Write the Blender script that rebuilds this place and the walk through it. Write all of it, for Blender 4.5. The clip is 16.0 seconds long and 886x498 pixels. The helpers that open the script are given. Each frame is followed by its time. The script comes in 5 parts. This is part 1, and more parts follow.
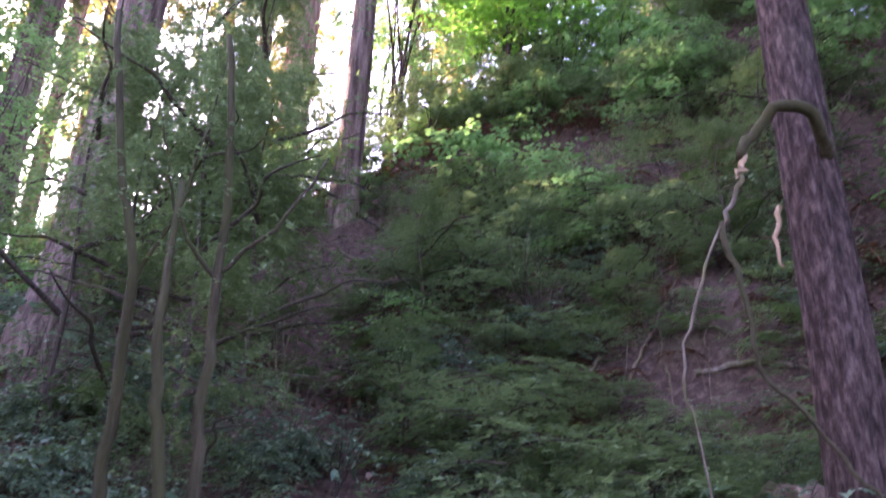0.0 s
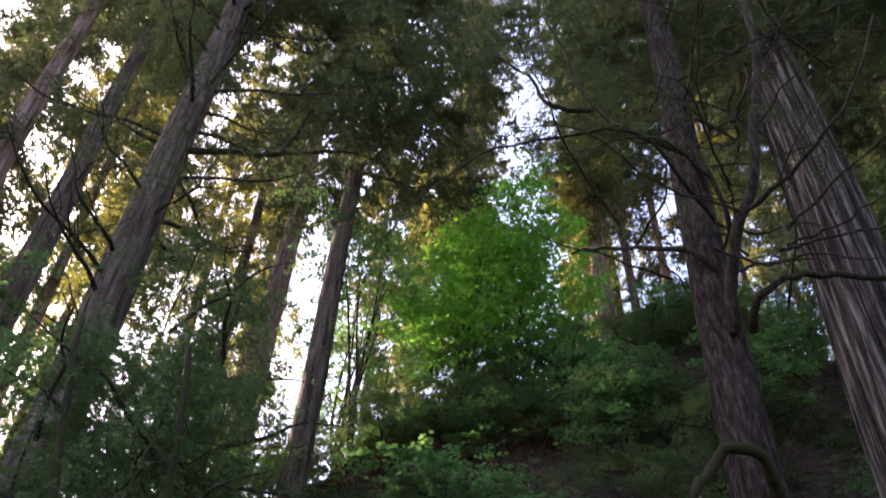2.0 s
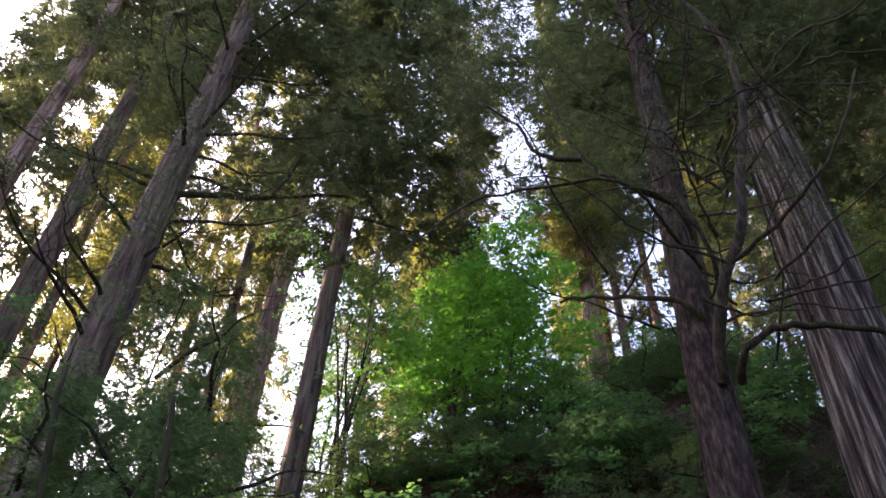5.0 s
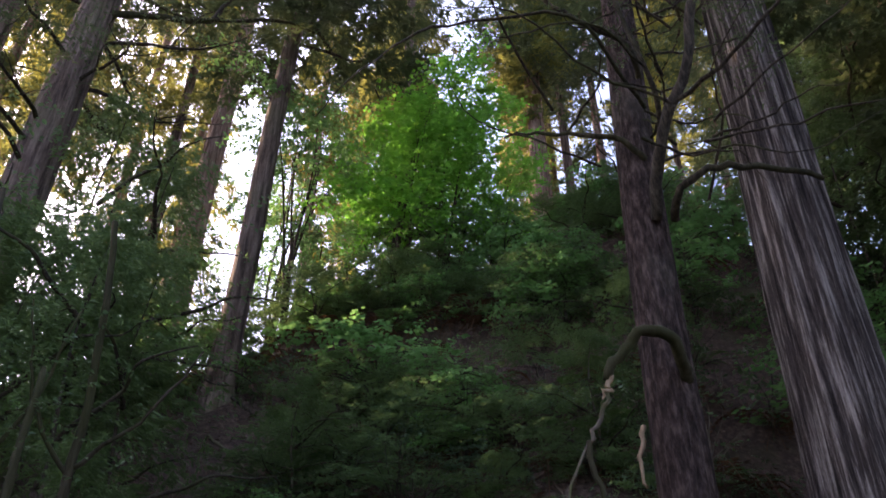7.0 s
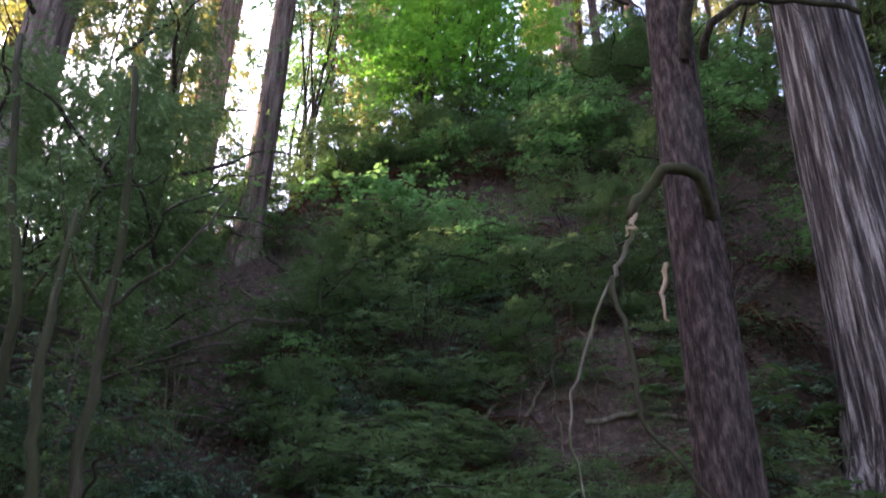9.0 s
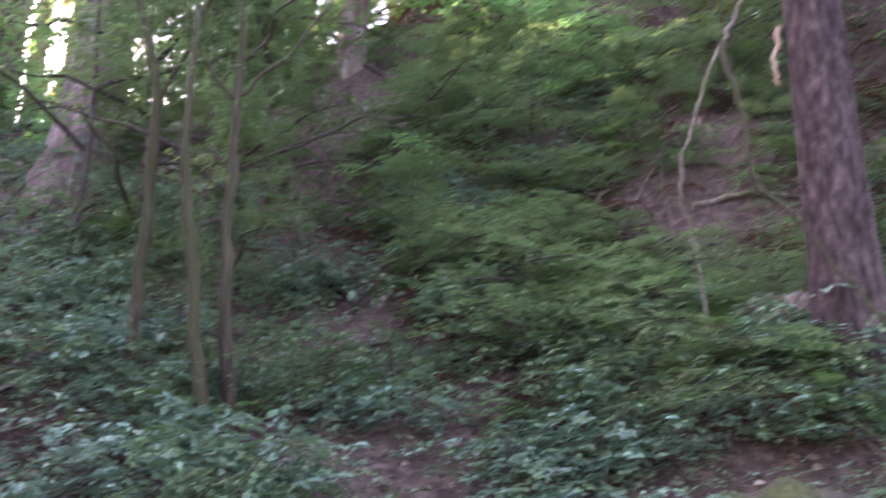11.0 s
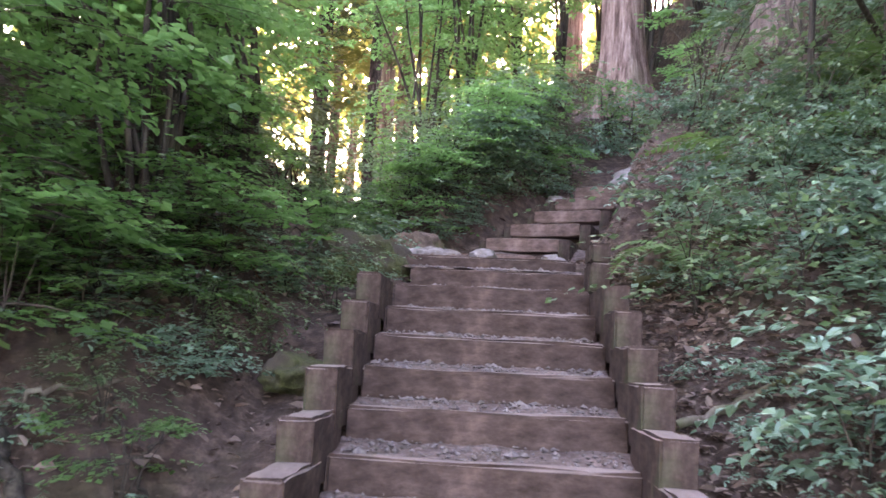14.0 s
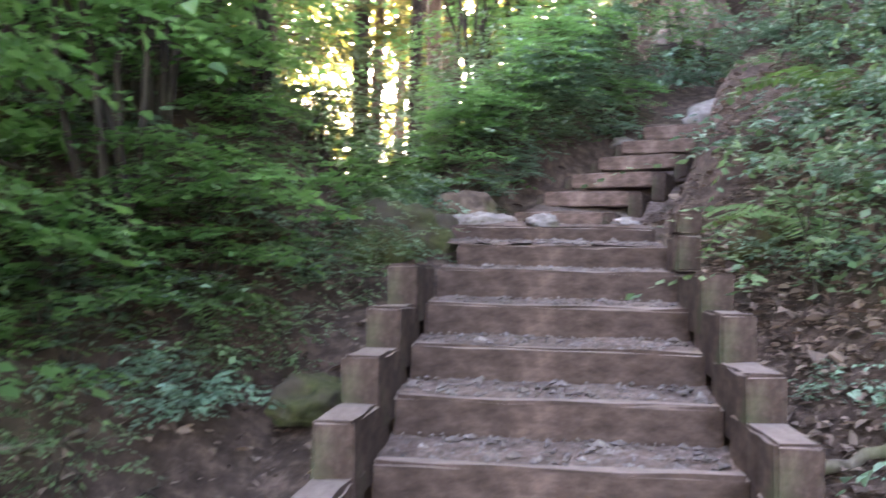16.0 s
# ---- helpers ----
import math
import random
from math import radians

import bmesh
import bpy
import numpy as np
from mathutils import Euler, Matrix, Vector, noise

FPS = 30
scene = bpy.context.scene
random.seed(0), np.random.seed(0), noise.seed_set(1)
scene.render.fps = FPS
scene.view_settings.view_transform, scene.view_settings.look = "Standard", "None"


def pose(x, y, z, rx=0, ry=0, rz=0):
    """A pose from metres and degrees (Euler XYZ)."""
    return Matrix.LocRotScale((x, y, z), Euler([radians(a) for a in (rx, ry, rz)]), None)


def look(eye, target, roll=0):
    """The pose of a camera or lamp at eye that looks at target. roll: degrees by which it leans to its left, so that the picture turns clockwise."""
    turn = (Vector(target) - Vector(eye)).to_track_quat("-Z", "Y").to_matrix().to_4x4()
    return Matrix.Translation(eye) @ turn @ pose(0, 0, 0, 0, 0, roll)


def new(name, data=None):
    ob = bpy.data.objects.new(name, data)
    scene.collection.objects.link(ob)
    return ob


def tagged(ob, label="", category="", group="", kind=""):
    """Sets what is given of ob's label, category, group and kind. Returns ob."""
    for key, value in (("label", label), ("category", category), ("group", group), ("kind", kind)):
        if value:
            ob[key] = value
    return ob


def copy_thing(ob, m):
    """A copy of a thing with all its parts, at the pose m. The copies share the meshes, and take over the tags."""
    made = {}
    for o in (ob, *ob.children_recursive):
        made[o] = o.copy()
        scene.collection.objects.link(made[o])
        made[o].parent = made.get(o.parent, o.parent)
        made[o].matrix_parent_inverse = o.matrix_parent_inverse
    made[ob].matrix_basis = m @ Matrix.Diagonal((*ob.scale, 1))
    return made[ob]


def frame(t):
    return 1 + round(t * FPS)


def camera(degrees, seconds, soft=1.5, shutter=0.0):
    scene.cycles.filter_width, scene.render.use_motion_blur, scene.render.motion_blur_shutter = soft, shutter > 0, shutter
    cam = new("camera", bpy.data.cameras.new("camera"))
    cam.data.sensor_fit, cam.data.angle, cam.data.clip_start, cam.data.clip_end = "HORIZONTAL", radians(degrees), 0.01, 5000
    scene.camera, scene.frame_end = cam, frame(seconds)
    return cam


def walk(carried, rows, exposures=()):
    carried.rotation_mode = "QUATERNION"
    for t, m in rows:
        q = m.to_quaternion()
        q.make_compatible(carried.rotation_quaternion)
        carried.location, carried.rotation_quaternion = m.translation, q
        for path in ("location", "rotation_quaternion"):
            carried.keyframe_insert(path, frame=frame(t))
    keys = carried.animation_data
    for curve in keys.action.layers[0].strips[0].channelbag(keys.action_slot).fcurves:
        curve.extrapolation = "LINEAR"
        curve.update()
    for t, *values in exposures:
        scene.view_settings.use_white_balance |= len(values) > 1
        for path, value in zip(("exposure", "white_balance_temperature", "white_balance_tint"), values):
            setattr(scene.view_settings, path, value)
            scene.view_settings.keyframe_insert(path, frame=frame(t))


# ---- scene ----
cam = camera(53.31, 16.0, soft=1.6, shutter=0.5)
PATH = [
    (0.0, look((0.504, 0.115, 1.67), (1.747, 1.413, 2.547), 0.8)),
    (0.5, look((0.47, 0.102, 1.706), (1.688, 1.319, 2.725), 1.2)),
    (1.0, look((0.442, 0.077, 1.748), (1.581, 1.205, 2.945), 0.8)),
    (1.5, look((0.435, 0.059, 1.782), (1.519, 1.085, 3.113), 1.6)),
    (2.0, look((0.43, 0.066, 1.792), (1.45, 1.021, 3.222), 2.0)),
    (2.5, look((0.432, 0.069, 1.803), (1.403, 0.98, 3.295), 1.7)),
    (3.0, look((0.428, 0.067, 1.796), (1.379, 0.951, 3.318), 1.6)),
    (3.5, look((0.423, 0.068, 1.794), (1.383, 0.955, 3.308), 1.9)),
    (6.0, look((0.415, -0.03, 1.89), (1.454, 0.89, 3.33), 1.1)),
    (6.5, look((0.428, -0.027, 1.858), (1.591, 0.927, 3.175), 0.5)),
    (7.0, look((0.421, -0.048, 1.804), (1.674, 0.921, 3.025), -0.1)),
    (7.5, look((0.426, -0.061, 1.79), (1.688, 0.936, 2.978), -0.5)),
    (8.0, look((0.47, -0.03, 1.789), (1.72, 1.021, 2.943), -0.3)),
    (8.5, look((0.51, 0.021, 1.739), (1.814, 1.104, 2.799), -0.4)),
    (10.8, pose(0.375, -0.010, 1.165, 109.34, -0.35, -45.83)),
    (11.0, pose(0.363, 0.017, 1.131, 108.01, -0.40, -43.61)),
    (11.5, pose(0.620, 0.154, 1.193, 103.56, -3.76, -30.70)),
    (12.0, pose(0.702, 0.295, 1.191, 103.24, -3.96, -19.01)),
    (12.5, pose(0.786, 0.662, 1.289, 99.62, -1.81, -13.44)),
    (13.0, pose(0.908, 0.911, 1.347, 100.43, -2.29, -5.08)),
    (13.2, pose(0.952, 0.973, 1.402, 97.85, -2.46, -1.38)),
    (13.5, pose(0.948, 1.161, 1.433, 97.29, -2.75, 2.40)),
    (14.0, pose(0.878, 1.371, 1.548, 96.69, -2.91, 2.94)),
    (14.2, pose(0.892, 1.534, 1.569, 96.50, -1.90, 3.00)),
    (14.5, pose(0.904, 1.556, 1.585, 95.82, -1.71, 2.93)),
    (15.0, pose(0.934, 1.858, 1.728, 93.92, -1.39, 8.35)),
    (15.5, pose(0.865, 2.169, 1.769, 92.29, -2.75, 10.89)),
    (16.0, pose(0.836, 2.356, 1.911, 92.02, -1.35, 6.70)),
]
walk(cam, PATH, exposures=[(0.0, 4.2, 6250, 58), (0.6, 3.95, 6250, 46), (1.7, 2.4, 6650, 30), (6.5, 2.5, 6650, 30), (7.7, 2.35, 6600, 31), (8.5, 2.8, 6500, 30), (9.5, 3.8, 6450, 38), (10.8, 4.7, 6600, 50), (12.0, 5.0, 6950, 50), (12.8, 5.15, 7200, 46), (13.5, 5.15, 7250, 42), (14.8, 5.15, 7250, 33), (16.0, 5.25, 7250, 29)])

# ---- world, sun ----
world = bpy.data.worlds.new("sky")
scene.world = world
world.use_nodes = True
SUN_EL, SUN_AZ = radians(32), radians(-9)
wn = world.node_tree.nodes
sky = wn.new("ShaderNodeTexSky")
sky.sky_type = 'NISHITA'
sky.sun_disc = False
sky.dust_density = 3.0
sky.ozone_density = 0.8
sky.sun_elevation = SUN_EL
sky.sun_rotation = SUN_AZ
wn["Background"].inputs["Strength"].default_value = 0.15
world.node_tree.links.new(sky.outputs[0], wn["Background"].inputs["Color"])
sun = new("sun", bpy.data.lights.new("sun", 'SUN'))
sun.data.energy = 3.2
sun.data.angle = radians(0.6)
sun.data.color = (1.0, 0.82, 0.56)
sun_from = Vector((math.sin(SUN_AZ) * math.cos(SUN_EL), math.cos(SUN_AZ) * math.cos(SUN_EL), math.sin(SUN_EL)))
sun.matrix_world = look(sun_from * 60, (0, 0, 0))

# ---- materials ----


def nodes_of(name):
    m = bpy.data.materials.new(name)
    m.use_nodes = True
    nt = m.node_tree
    return m, nt, nt.nodes["Principled BSDF"], nt.nodes.new, nt.links.new


def ramp(add, link, source, stops):
    r = add("ShaderNodeValToRGB")
    el = r.color_ramp.elements
    el[0].position, el[0].color = stops[0][0], (*stops[0][1], 1)
    el[1].position, el[1].color = stops[-1][0], (*stops[-1][1], 1)
    for p, c in stops[1:-1]:
        e = el.new(p)
        e.color = (*c, 1)
    link(source, r.inputs[0])
    return r.outputs[0]


def coords(add, link, scale, kind="Object"):
    tc, mp = add("ShaderNodeTexCoord"), add("ShaderNodeMapping")
    mp.inputs["Scale"].default_value = scale
    link(tc.outputs[kind], mp.inputs[0])
    return mp.outputs[0]


def noise_tex(add, link, vec, scale, detail=5.0, rough=0.6):
    n = add("ShaderNodeTexNoise")
    n.inputs["Scale"].default_value, n.inputs["Detail"].default_value, n.inputs["Roughness"].default_value = scale, detail, rough
    link(vec, n.inputs["Vector"])
    return n.outputs["Fac"]


def blend(add, link, fac, a, b, mode='MIX'):
    mx = add("ShaderNodeMix")
    mx.data_type, mx.blend_type = 'RGBA', mode
    for sock, val in ((mx.inputs[0], fac), (mx.inputs[6], a), (mx.inputs[7], b)):
        if isinstance(val, (int, float)):
            sock.default_value = val
        elif isinstance(val, tuple):
            sock.default_value = (*val, 1)
        else:
            link(val, sock)
    return mx.outputs[2]


def bump(add, link, bsdf, height, strength, distance):
    b = add("ShaderNodeBump")
    b.inputs["Strength"].default_value, b.inputs["Distance"].default_value = strength, distance
    link(height, b.inputs["Height"])
    link(b.outputs[0], bsdf.inputs["Normal"])


def surface(name, dark, mid, light, scale, stretch=(1, 1, 1), rough=0.85, relief=0.02, patch=None, patch_scale=1.5, patch_at=0.55, spec=0.25):
    """Mottled natural surface: fine grain in three tones, larger patches of another colour, relief from the grain."""
    m, nt, bsdf, add, link = nodes_of(name)
    v = coords(add, link, stretch)
    grain = noise_tex(add, link, v, scale, 8.0, 0.68)
    col = ramp(add, link, grain, [(0.3, dark), (0.5, mid), (0.72, light)])
    big = noise_tex(add, link, coords(add, link, (1, 1, 1)), patch_scale, 4.0, 0.6)
    if patch:
        col = blend(add, link, ramp(add, link, big, [(patch_at - 0.06, (0, 0, 0)), (patch_at + 0.1, (0.85, 0.85, 0.85))]), col, patch)
    else:
        col = blend(add, link, 0.6, col, ramp(add, link, big, [(0.3, (0.6, 0.6, 0.6)), (0.7, (1, 1, 1))]), 'MULTIPLY')
    link(col, bsdf.inputs["Base Color"])
    bsdf.inputs["Roughness"].default_value = rough
    bsdf.inputs["Specular IOR Level"].default_value = spec
    bump(add, link, bsdf, grain, 0.9, relief)
    return m


def bark(name, dark, mid, light, strips, relief, moss=None, moss_at=0.6, tall=0.09):
    """Furrowed bark: long upright strips broken by a finer grain."""
    m, nt, bsdf, add, link = nodes_of(name)
    v = coords(add, link, (1, 1, tall))
    a = noise_tex(add, link, v, strips, 6.0, 0.65)
    b = noise_tex(add, link, coords(add, link, (1, 1, 0.35)), strips * 3.1, 4.0, 0.7)
    c = noise_tex(add, link, coords(add, link, (1, 1, 0.5)), 1.1, 3.0, 0.5)
    col = ramp(add, link, a, [(0.36, dark), (0.5, mid), (0.66, light)])
    col = blend(add, link, 0.55, col, ramp(add, link, b, [(0.3, (0.45, 0.42, 0.4)), (0.65, (1.15, 1.12, 1.1))]), 'MULTIPLY')
    col = blend(add, link, 0.5, col, ramp(add, link, c, [(0.3, (0.7, 0.66, 0.64)), (0.7, (1.1, 1.08, 1.05))]), 'MULTIPLY')
    if moss:
        col = blend(add, link, ramp(add, link, c, [(moss_at - 0.1, (0, 0, 0)), (moss_at + 0.12, (0.9, 0.9, 0.9))]), col, moss)
    link(col, bsdf.inputs["Base Color"])
    bsdf.inputs["Roughness"].default_value, bsdf.inputs["Specular IOR Level"].default_value = 0.9, 0.2
    h = add("ShaderNodeMath")
    h.operation = 'MULTIPLY_ADD'
    link(b, h.inputs[0])
    h.inputs[1].default_value = 0.35
    link(a, h.inputs[2])
    bump(add, link, bsdf, h.outputs[0], 1.0, relief)
    return m


def leaf_mat(name, dark, light, through_col, through_part=0.45, rough=0.5, spec=0.35):
    """Thin leaves: a matt green face that varies leaf by leaf, and light that passes through."""
    m, nt, bsdf, add, link = nodes_of(name)
    geo = add("ShaderNodeNewGeometry")
    oi = add("ShaderNodeObjectInfo")
    big = noise_tex(add, link, coords(add, link, (1, 1, 1)), 1.3, 3.0, 0.6)
    col = ramp(add, link, geo.outputs["Random Per Island"], [(0.0, dark), (0.6, tuple((d + l) / 2 for d, l in zip(dark, light))), (1.0, light)])
    col = blend(add, link, 0.5, col, ramp(add, link, big, [(0.3, (0.62, 0.66, 0.66)), (0.7, (1.15, 1.12, 1.0))]), 'MULTIPLY')
    col = blend(add, link, 0.35, col, ramp(add, link, oi.outputs["Random"], [(0.0, (0.75, 0.8, 0.85)), (1.0, (1.15, 1.1, 0.9))]), 'MULTIPLY')
    link(col, bsdf.inputs["Base Color"])
    bsdf.inputs["Roughness"].default_value, bsdf.inputs["Specular IOR Level"].default_value = rough, spec
    tr, mix = add("ShaderNodeBsdfTranslucent"), add("ShaderNodeMixShader")
    link(blend(add, link, 0.5, col, through_col), tr.inputs["Color"])
    mix.inputs[0].default_value = through_part
    link(bsdf.outputs[0], mix.inputs[1])
    link(tr.outputs[0], mix.inputs[2])
    link(mix.outputs[0], nt.nodes["Material Output"].inputs[0])
    return m


def timber_mat(name, stretch, moss, tone=1.0):
    """Weathered timber: grain along the beam, dark stains, trodden dust on the upper faces."""
    m, nt, bsdf, add, link = nodes_of(name)
    grain = noise_tex(add, link, coords(add, link, stretch), 16.0, 8.0, 0.7)
    big = noise_tex(add, link, coords(add, link, (1, 1, 1)), 3.5, 5.0, 0.65)
    col = ramp(add, link, grain, [(p, tuple(v * tone for v in k)) for p, k in ((0.3, (0.02, 0.0128, 0.0098)), (0.5, (0.047, 0.031, 0.0245)), (0.72, (0.09, 0.062, 0.05)))])
    col = blend(add, link, 0.7, col, ramp(add, link, big, [(0.35, (0.5, 0.46, 0.44)), (0.62, (1.15, 1.1, 1.08))]), 'MULTIPLY')
    if moss:
        col = blend(add, link, ramp(add, link, noise_tex(add, link, coords(add, link, (1, 1, 1)), 2.3), [(0.55, (0, 0, 0)), (0.7, (0.8, 0.8, 0.8))]), col, (0.045, 0.055, 0.025))
    sep, geo = add("ShaderNodeSeparateXYZ"), add("ShaderNodeNewGeometry")
    link(geo.outputs["Normal"], sep.inputs[0])
    dusty = blend(add, link, 0.75, ramp(add, link, grain, [(0.3, (0.145, 0.11, 0.09)), (0.7, (0.28, 0.22, 0.185))]), ramp(add, link, big, [(0.3, (0.75, 0.75, 0.75)), (0.7, (1, 1, 1))]), 'MULTIPLY')
    col = blend(add, link, ramp(add, link, sep.outputs[2], [(0.45, (0, 0, 0)), (0.95, (0.85, 0.85, 0.85))]), col, dusty)
    link(col, bsdf.inputs["Base Color"])
    bsdf.inputs["Roughness"].default_value, bsdf.inputs["Specular IOR Level"].default_value = 0.88, 0.2
    bump(add, link, bsdf, grain, 0.9, 0.006)
    return m


SOIL = surface("forest_soil", (0.02, 0.012, 0.008), (0.058, 0.037, 0.027), (0.15, 0.103, 0.08), 11.0, rough=0.95, relief=0.05, patch=(0.055, 0.05, 0.024), patch_scale=0.9, patch_at=0.6)
TREAD = surface("trodden_soil", (0.06, 0.041, 0.032), (0.13, 0.091, 0.073), (0.235, 0.175, 0.145), 22.0, rough=0.95, relief=0.02)
TIMBER = timber_mat("weathered_timber", (0.4, 1, 0.9), False, 1.35)
# same timber, tripled in tone: the stronger light on the upper flight
PLANK = timber_mat("pale_worn_plank", (0.4, 1, 0.9), False, 3.0)
TIMBER_SIDE = timber_mat("weathered_side_timber", (1, 0.35, 1), True, 1.15)
STONE = surface("grey_stone", (0.1, 0.085, 0.075), (0.2, 0.17, 0.15), (0.33, 0.295, 0.265), 10.0, rough=0.9, relief=0.01, patch=(0.075, 0.075, 0.035), patch_scale=2.5, patch_at=0.58)
GRAVEL = surface("gravel", (0.06, 0.048, 0.042), (0.14, 0.115, 0.102), (0.27, 0.235, 0.215), 14.0, rough=1.0, relief=0.004, spec=0.05)
MOSS = surface("moss", (0.025, 0.03, 0.01), (0.055, 0.062, 0.022), (0.1, 0.105, 0.038), 28.0, rough=1.0, relief=0.03, patch=(0.06, 0.045, 0.035), patch_scale=4.0, patch_at=0.5)
ROTTEN = surface("rotten_wood", (0.03, 0.02, 0.014), (0.1, 0.07, 0.05), (0.22, 0.16, 0.12), 12.0, stretch=(1, 1, 0.2), rough=0.95, relief=0.03, patch=(0.06, 0.075, 0.02), patch_scale=2.0)
PALE_WOOD = surface("split_pale_wood", (0.2, 0.13, 0.08), (0.34, 0.24, 0.155), (0.5, 0.38, 0.26), 12.0, stretch=(1, 1, 0.15), rough=0.8, relief=0.006)
GREY_WOOD = surface("bare_grey_wood", (0.055, 0.046, 0.034), (0.12, 0.1, 0.075), (0.22, 0.19, 0.145), 14.0, stretch=(1, 1, 0.25), rough=0.9, relief=0.006, patch=(0.07, 0.078, 0.025), patch_scale=2.0)
FIR_BARK = bark("fir_bark", (0.018, 0.012, 0.01), (0.052, 0.035, 0.03), (0.135, 0.1, 0.09), 22.0, 0.04, (0.085, 0.078, 0.06), 0.66, 0.28)
CEDAR_BARK = bark("cedar_bark", (0.016, 0.012, 0.011), (0.09, 0.072, 0.065), (0.42, 0.38, 0.35), 15.0, 0.09, None, 0.6, 0.045)
GREY_BARK = bark("grey_brown_bark", (0.05, 0.036, 0.029), (0.14, 0.103, 0.085), (0.26, 0.205, 0.17), 12.0, 0.035, (0.1, 0.11, 0.05), 0.66)
RED_BARK = bark("red_brown_bark", (0.1, 0.06, 0.045), (0.24, 0.16, 0.13), (0.42, 0.31, 0.26), 12.0, 0.03, (0.18, 0.17, 0.1), 0.68)
MOSSY_BARK = bark("mossy_bark", (0.018, 0.014, 0.009), (0.045, 0.036, 0.024), (0.09, 0.074, 0.05), 20.0, 0.012, (0.04, 0.043, 0.016), 0.5)
DARK_BARK = bark("dark_twig_bark", (0.02, 0.017, 0.013), (0.05, 0.042, 0.032), (0.1, 0.085, 0.065), 24.0, 0.008, (0.05, 0.055, 0.02), 0.6)
NEEDLE = leaf_mat("conifer_needles", (0.03, 0.052, 0.031), (0.09, 0.128, 0.065), (0.2, 0.24, 0.08), 0.42)
# lit copy of the needles: low sun on distant crowns coloured in
NEEDLE_SUNLIT = leaf_mat("conifer_needles_lit", (0.05, 0.066, 0.026), (0.125, 0.15, 0.055), (0.46, 0.44, 0.09), 0.5)
HEMLOCK = leaf_mat("hemlock_needles", (0.055, 0.1, 0.045), (0.15, 0.235, 0.1), (0.22, 0.34, 0.1), 0.42)
MAPLE = leaf_mat("maple_leaves", (0.056, 0.13, 0.048), (0.15, 0.265, 0.105), (0.26, 0.56, 0.14), 0.55)
SHRUB = leaf_mat("shrub_leaves", (0.052, 0.105, 0.05), (0.14, 0.225, 0.1), (0.18, 0.3, 0.1), 0.3, 0.42, 0.5)
# maple leaves again, with the sun shining through them put into the colour
MAPLE_SUNLIT = leaf_mat("lime_maple_leaves", (0.05, 0.17, 0.025), (0.135, 0.33, 0.055), (0.3, 0.78, 0.08), 0.56)
BLUE_SHRUB = leaf_mat("waxy_leaves", (0.066, 0.135, 0.09), (0.18, 0.29, 0.2), (0.16, 0.3, 0.14), 0.25, 0.36, 0.55)
FERN = leaf_mat("fern_green", (0.042, 0.105, 0.031), (0.105, 0.196, 0.063), (0.168, 0.28, 0.056), 0.35)
DEAD_FERN = leaf_mat("dead_fern_brown", (0.06, 0.032, 0.018), (0.16, 0.085, 0.05), (0.2, 0.1, 0.05), 0.25, 0.9, 0.1)
LITTER = leaf_mat("dry_leaf_litter", (0.06, 0.04, 0.031), (0.27, 0.198, 0.165), (0.2, 0.12, 0.08), 0.1, 0.85, 0.2)

# ---- geometry helpers ----


def mesh_np(name, verts, quads, mat, smooth=False):
    """A mesh from arrays: verts (n, 3), faces (m, 3 or 4)."""
    verts, quads = np.asarray(verts, dtype=np.float32), np.asarray(quads, dtype=np.int32)
    me = bpy.data.meshes.new(name)
    n, k = quads.shape
    me.vertices.add(len(verts))
    me.vertices.foreach_set("co", verts.ravel())
    me.loops.add(n * k)
    me.loops.foreach_set("vertex_index", quads.ravel())
    me.polygons.add(n)
    me.polygons.foreach_set("loop_start", np.arange(0, n * k, k, dtype=np.int32))
    me.polygons.foreach_set("use_smooth", np.full(n, smooth))
    me.update(calc_edges=True)
    me.materials.append(mat)
    return me


def part(name, me, parent, label=""):
    ob = new(name, me)
    ob.parent = parent
    return tagged(ob, label)


def thing(name, label, category, group="", kind="", at=None):
    ob = new(name)
    ob.empty_display_size = 0.2
    if at is not None:
        ob.matrix_world = at
    return tagged(ob, label, category, group, kind)


def smooth_line(points, steps):
    """Catmull-Rom through the given points, as an array."""
    p = np.array(points, dtype=float)
    p = np.vstack([2 * p[0] - p[1], p, 2 * p[-1] - p[-2]])
    out = []
    for i in range(1, len(p) - 2):
        for s in np.linspace(0, 1, steps, endpoint=False):
            a, b, c, d = p[i - 1], p[i], p[i + 1], p[i + 2]
            out.append(0.5 * (2 * b + (c - a) * s + (2 * a - 5 * b + 4 * c - d) * s * s + (3 * b - a - 3 * c + d) * s ** 3))
    out.append(p[-2])
    return np.array(out)


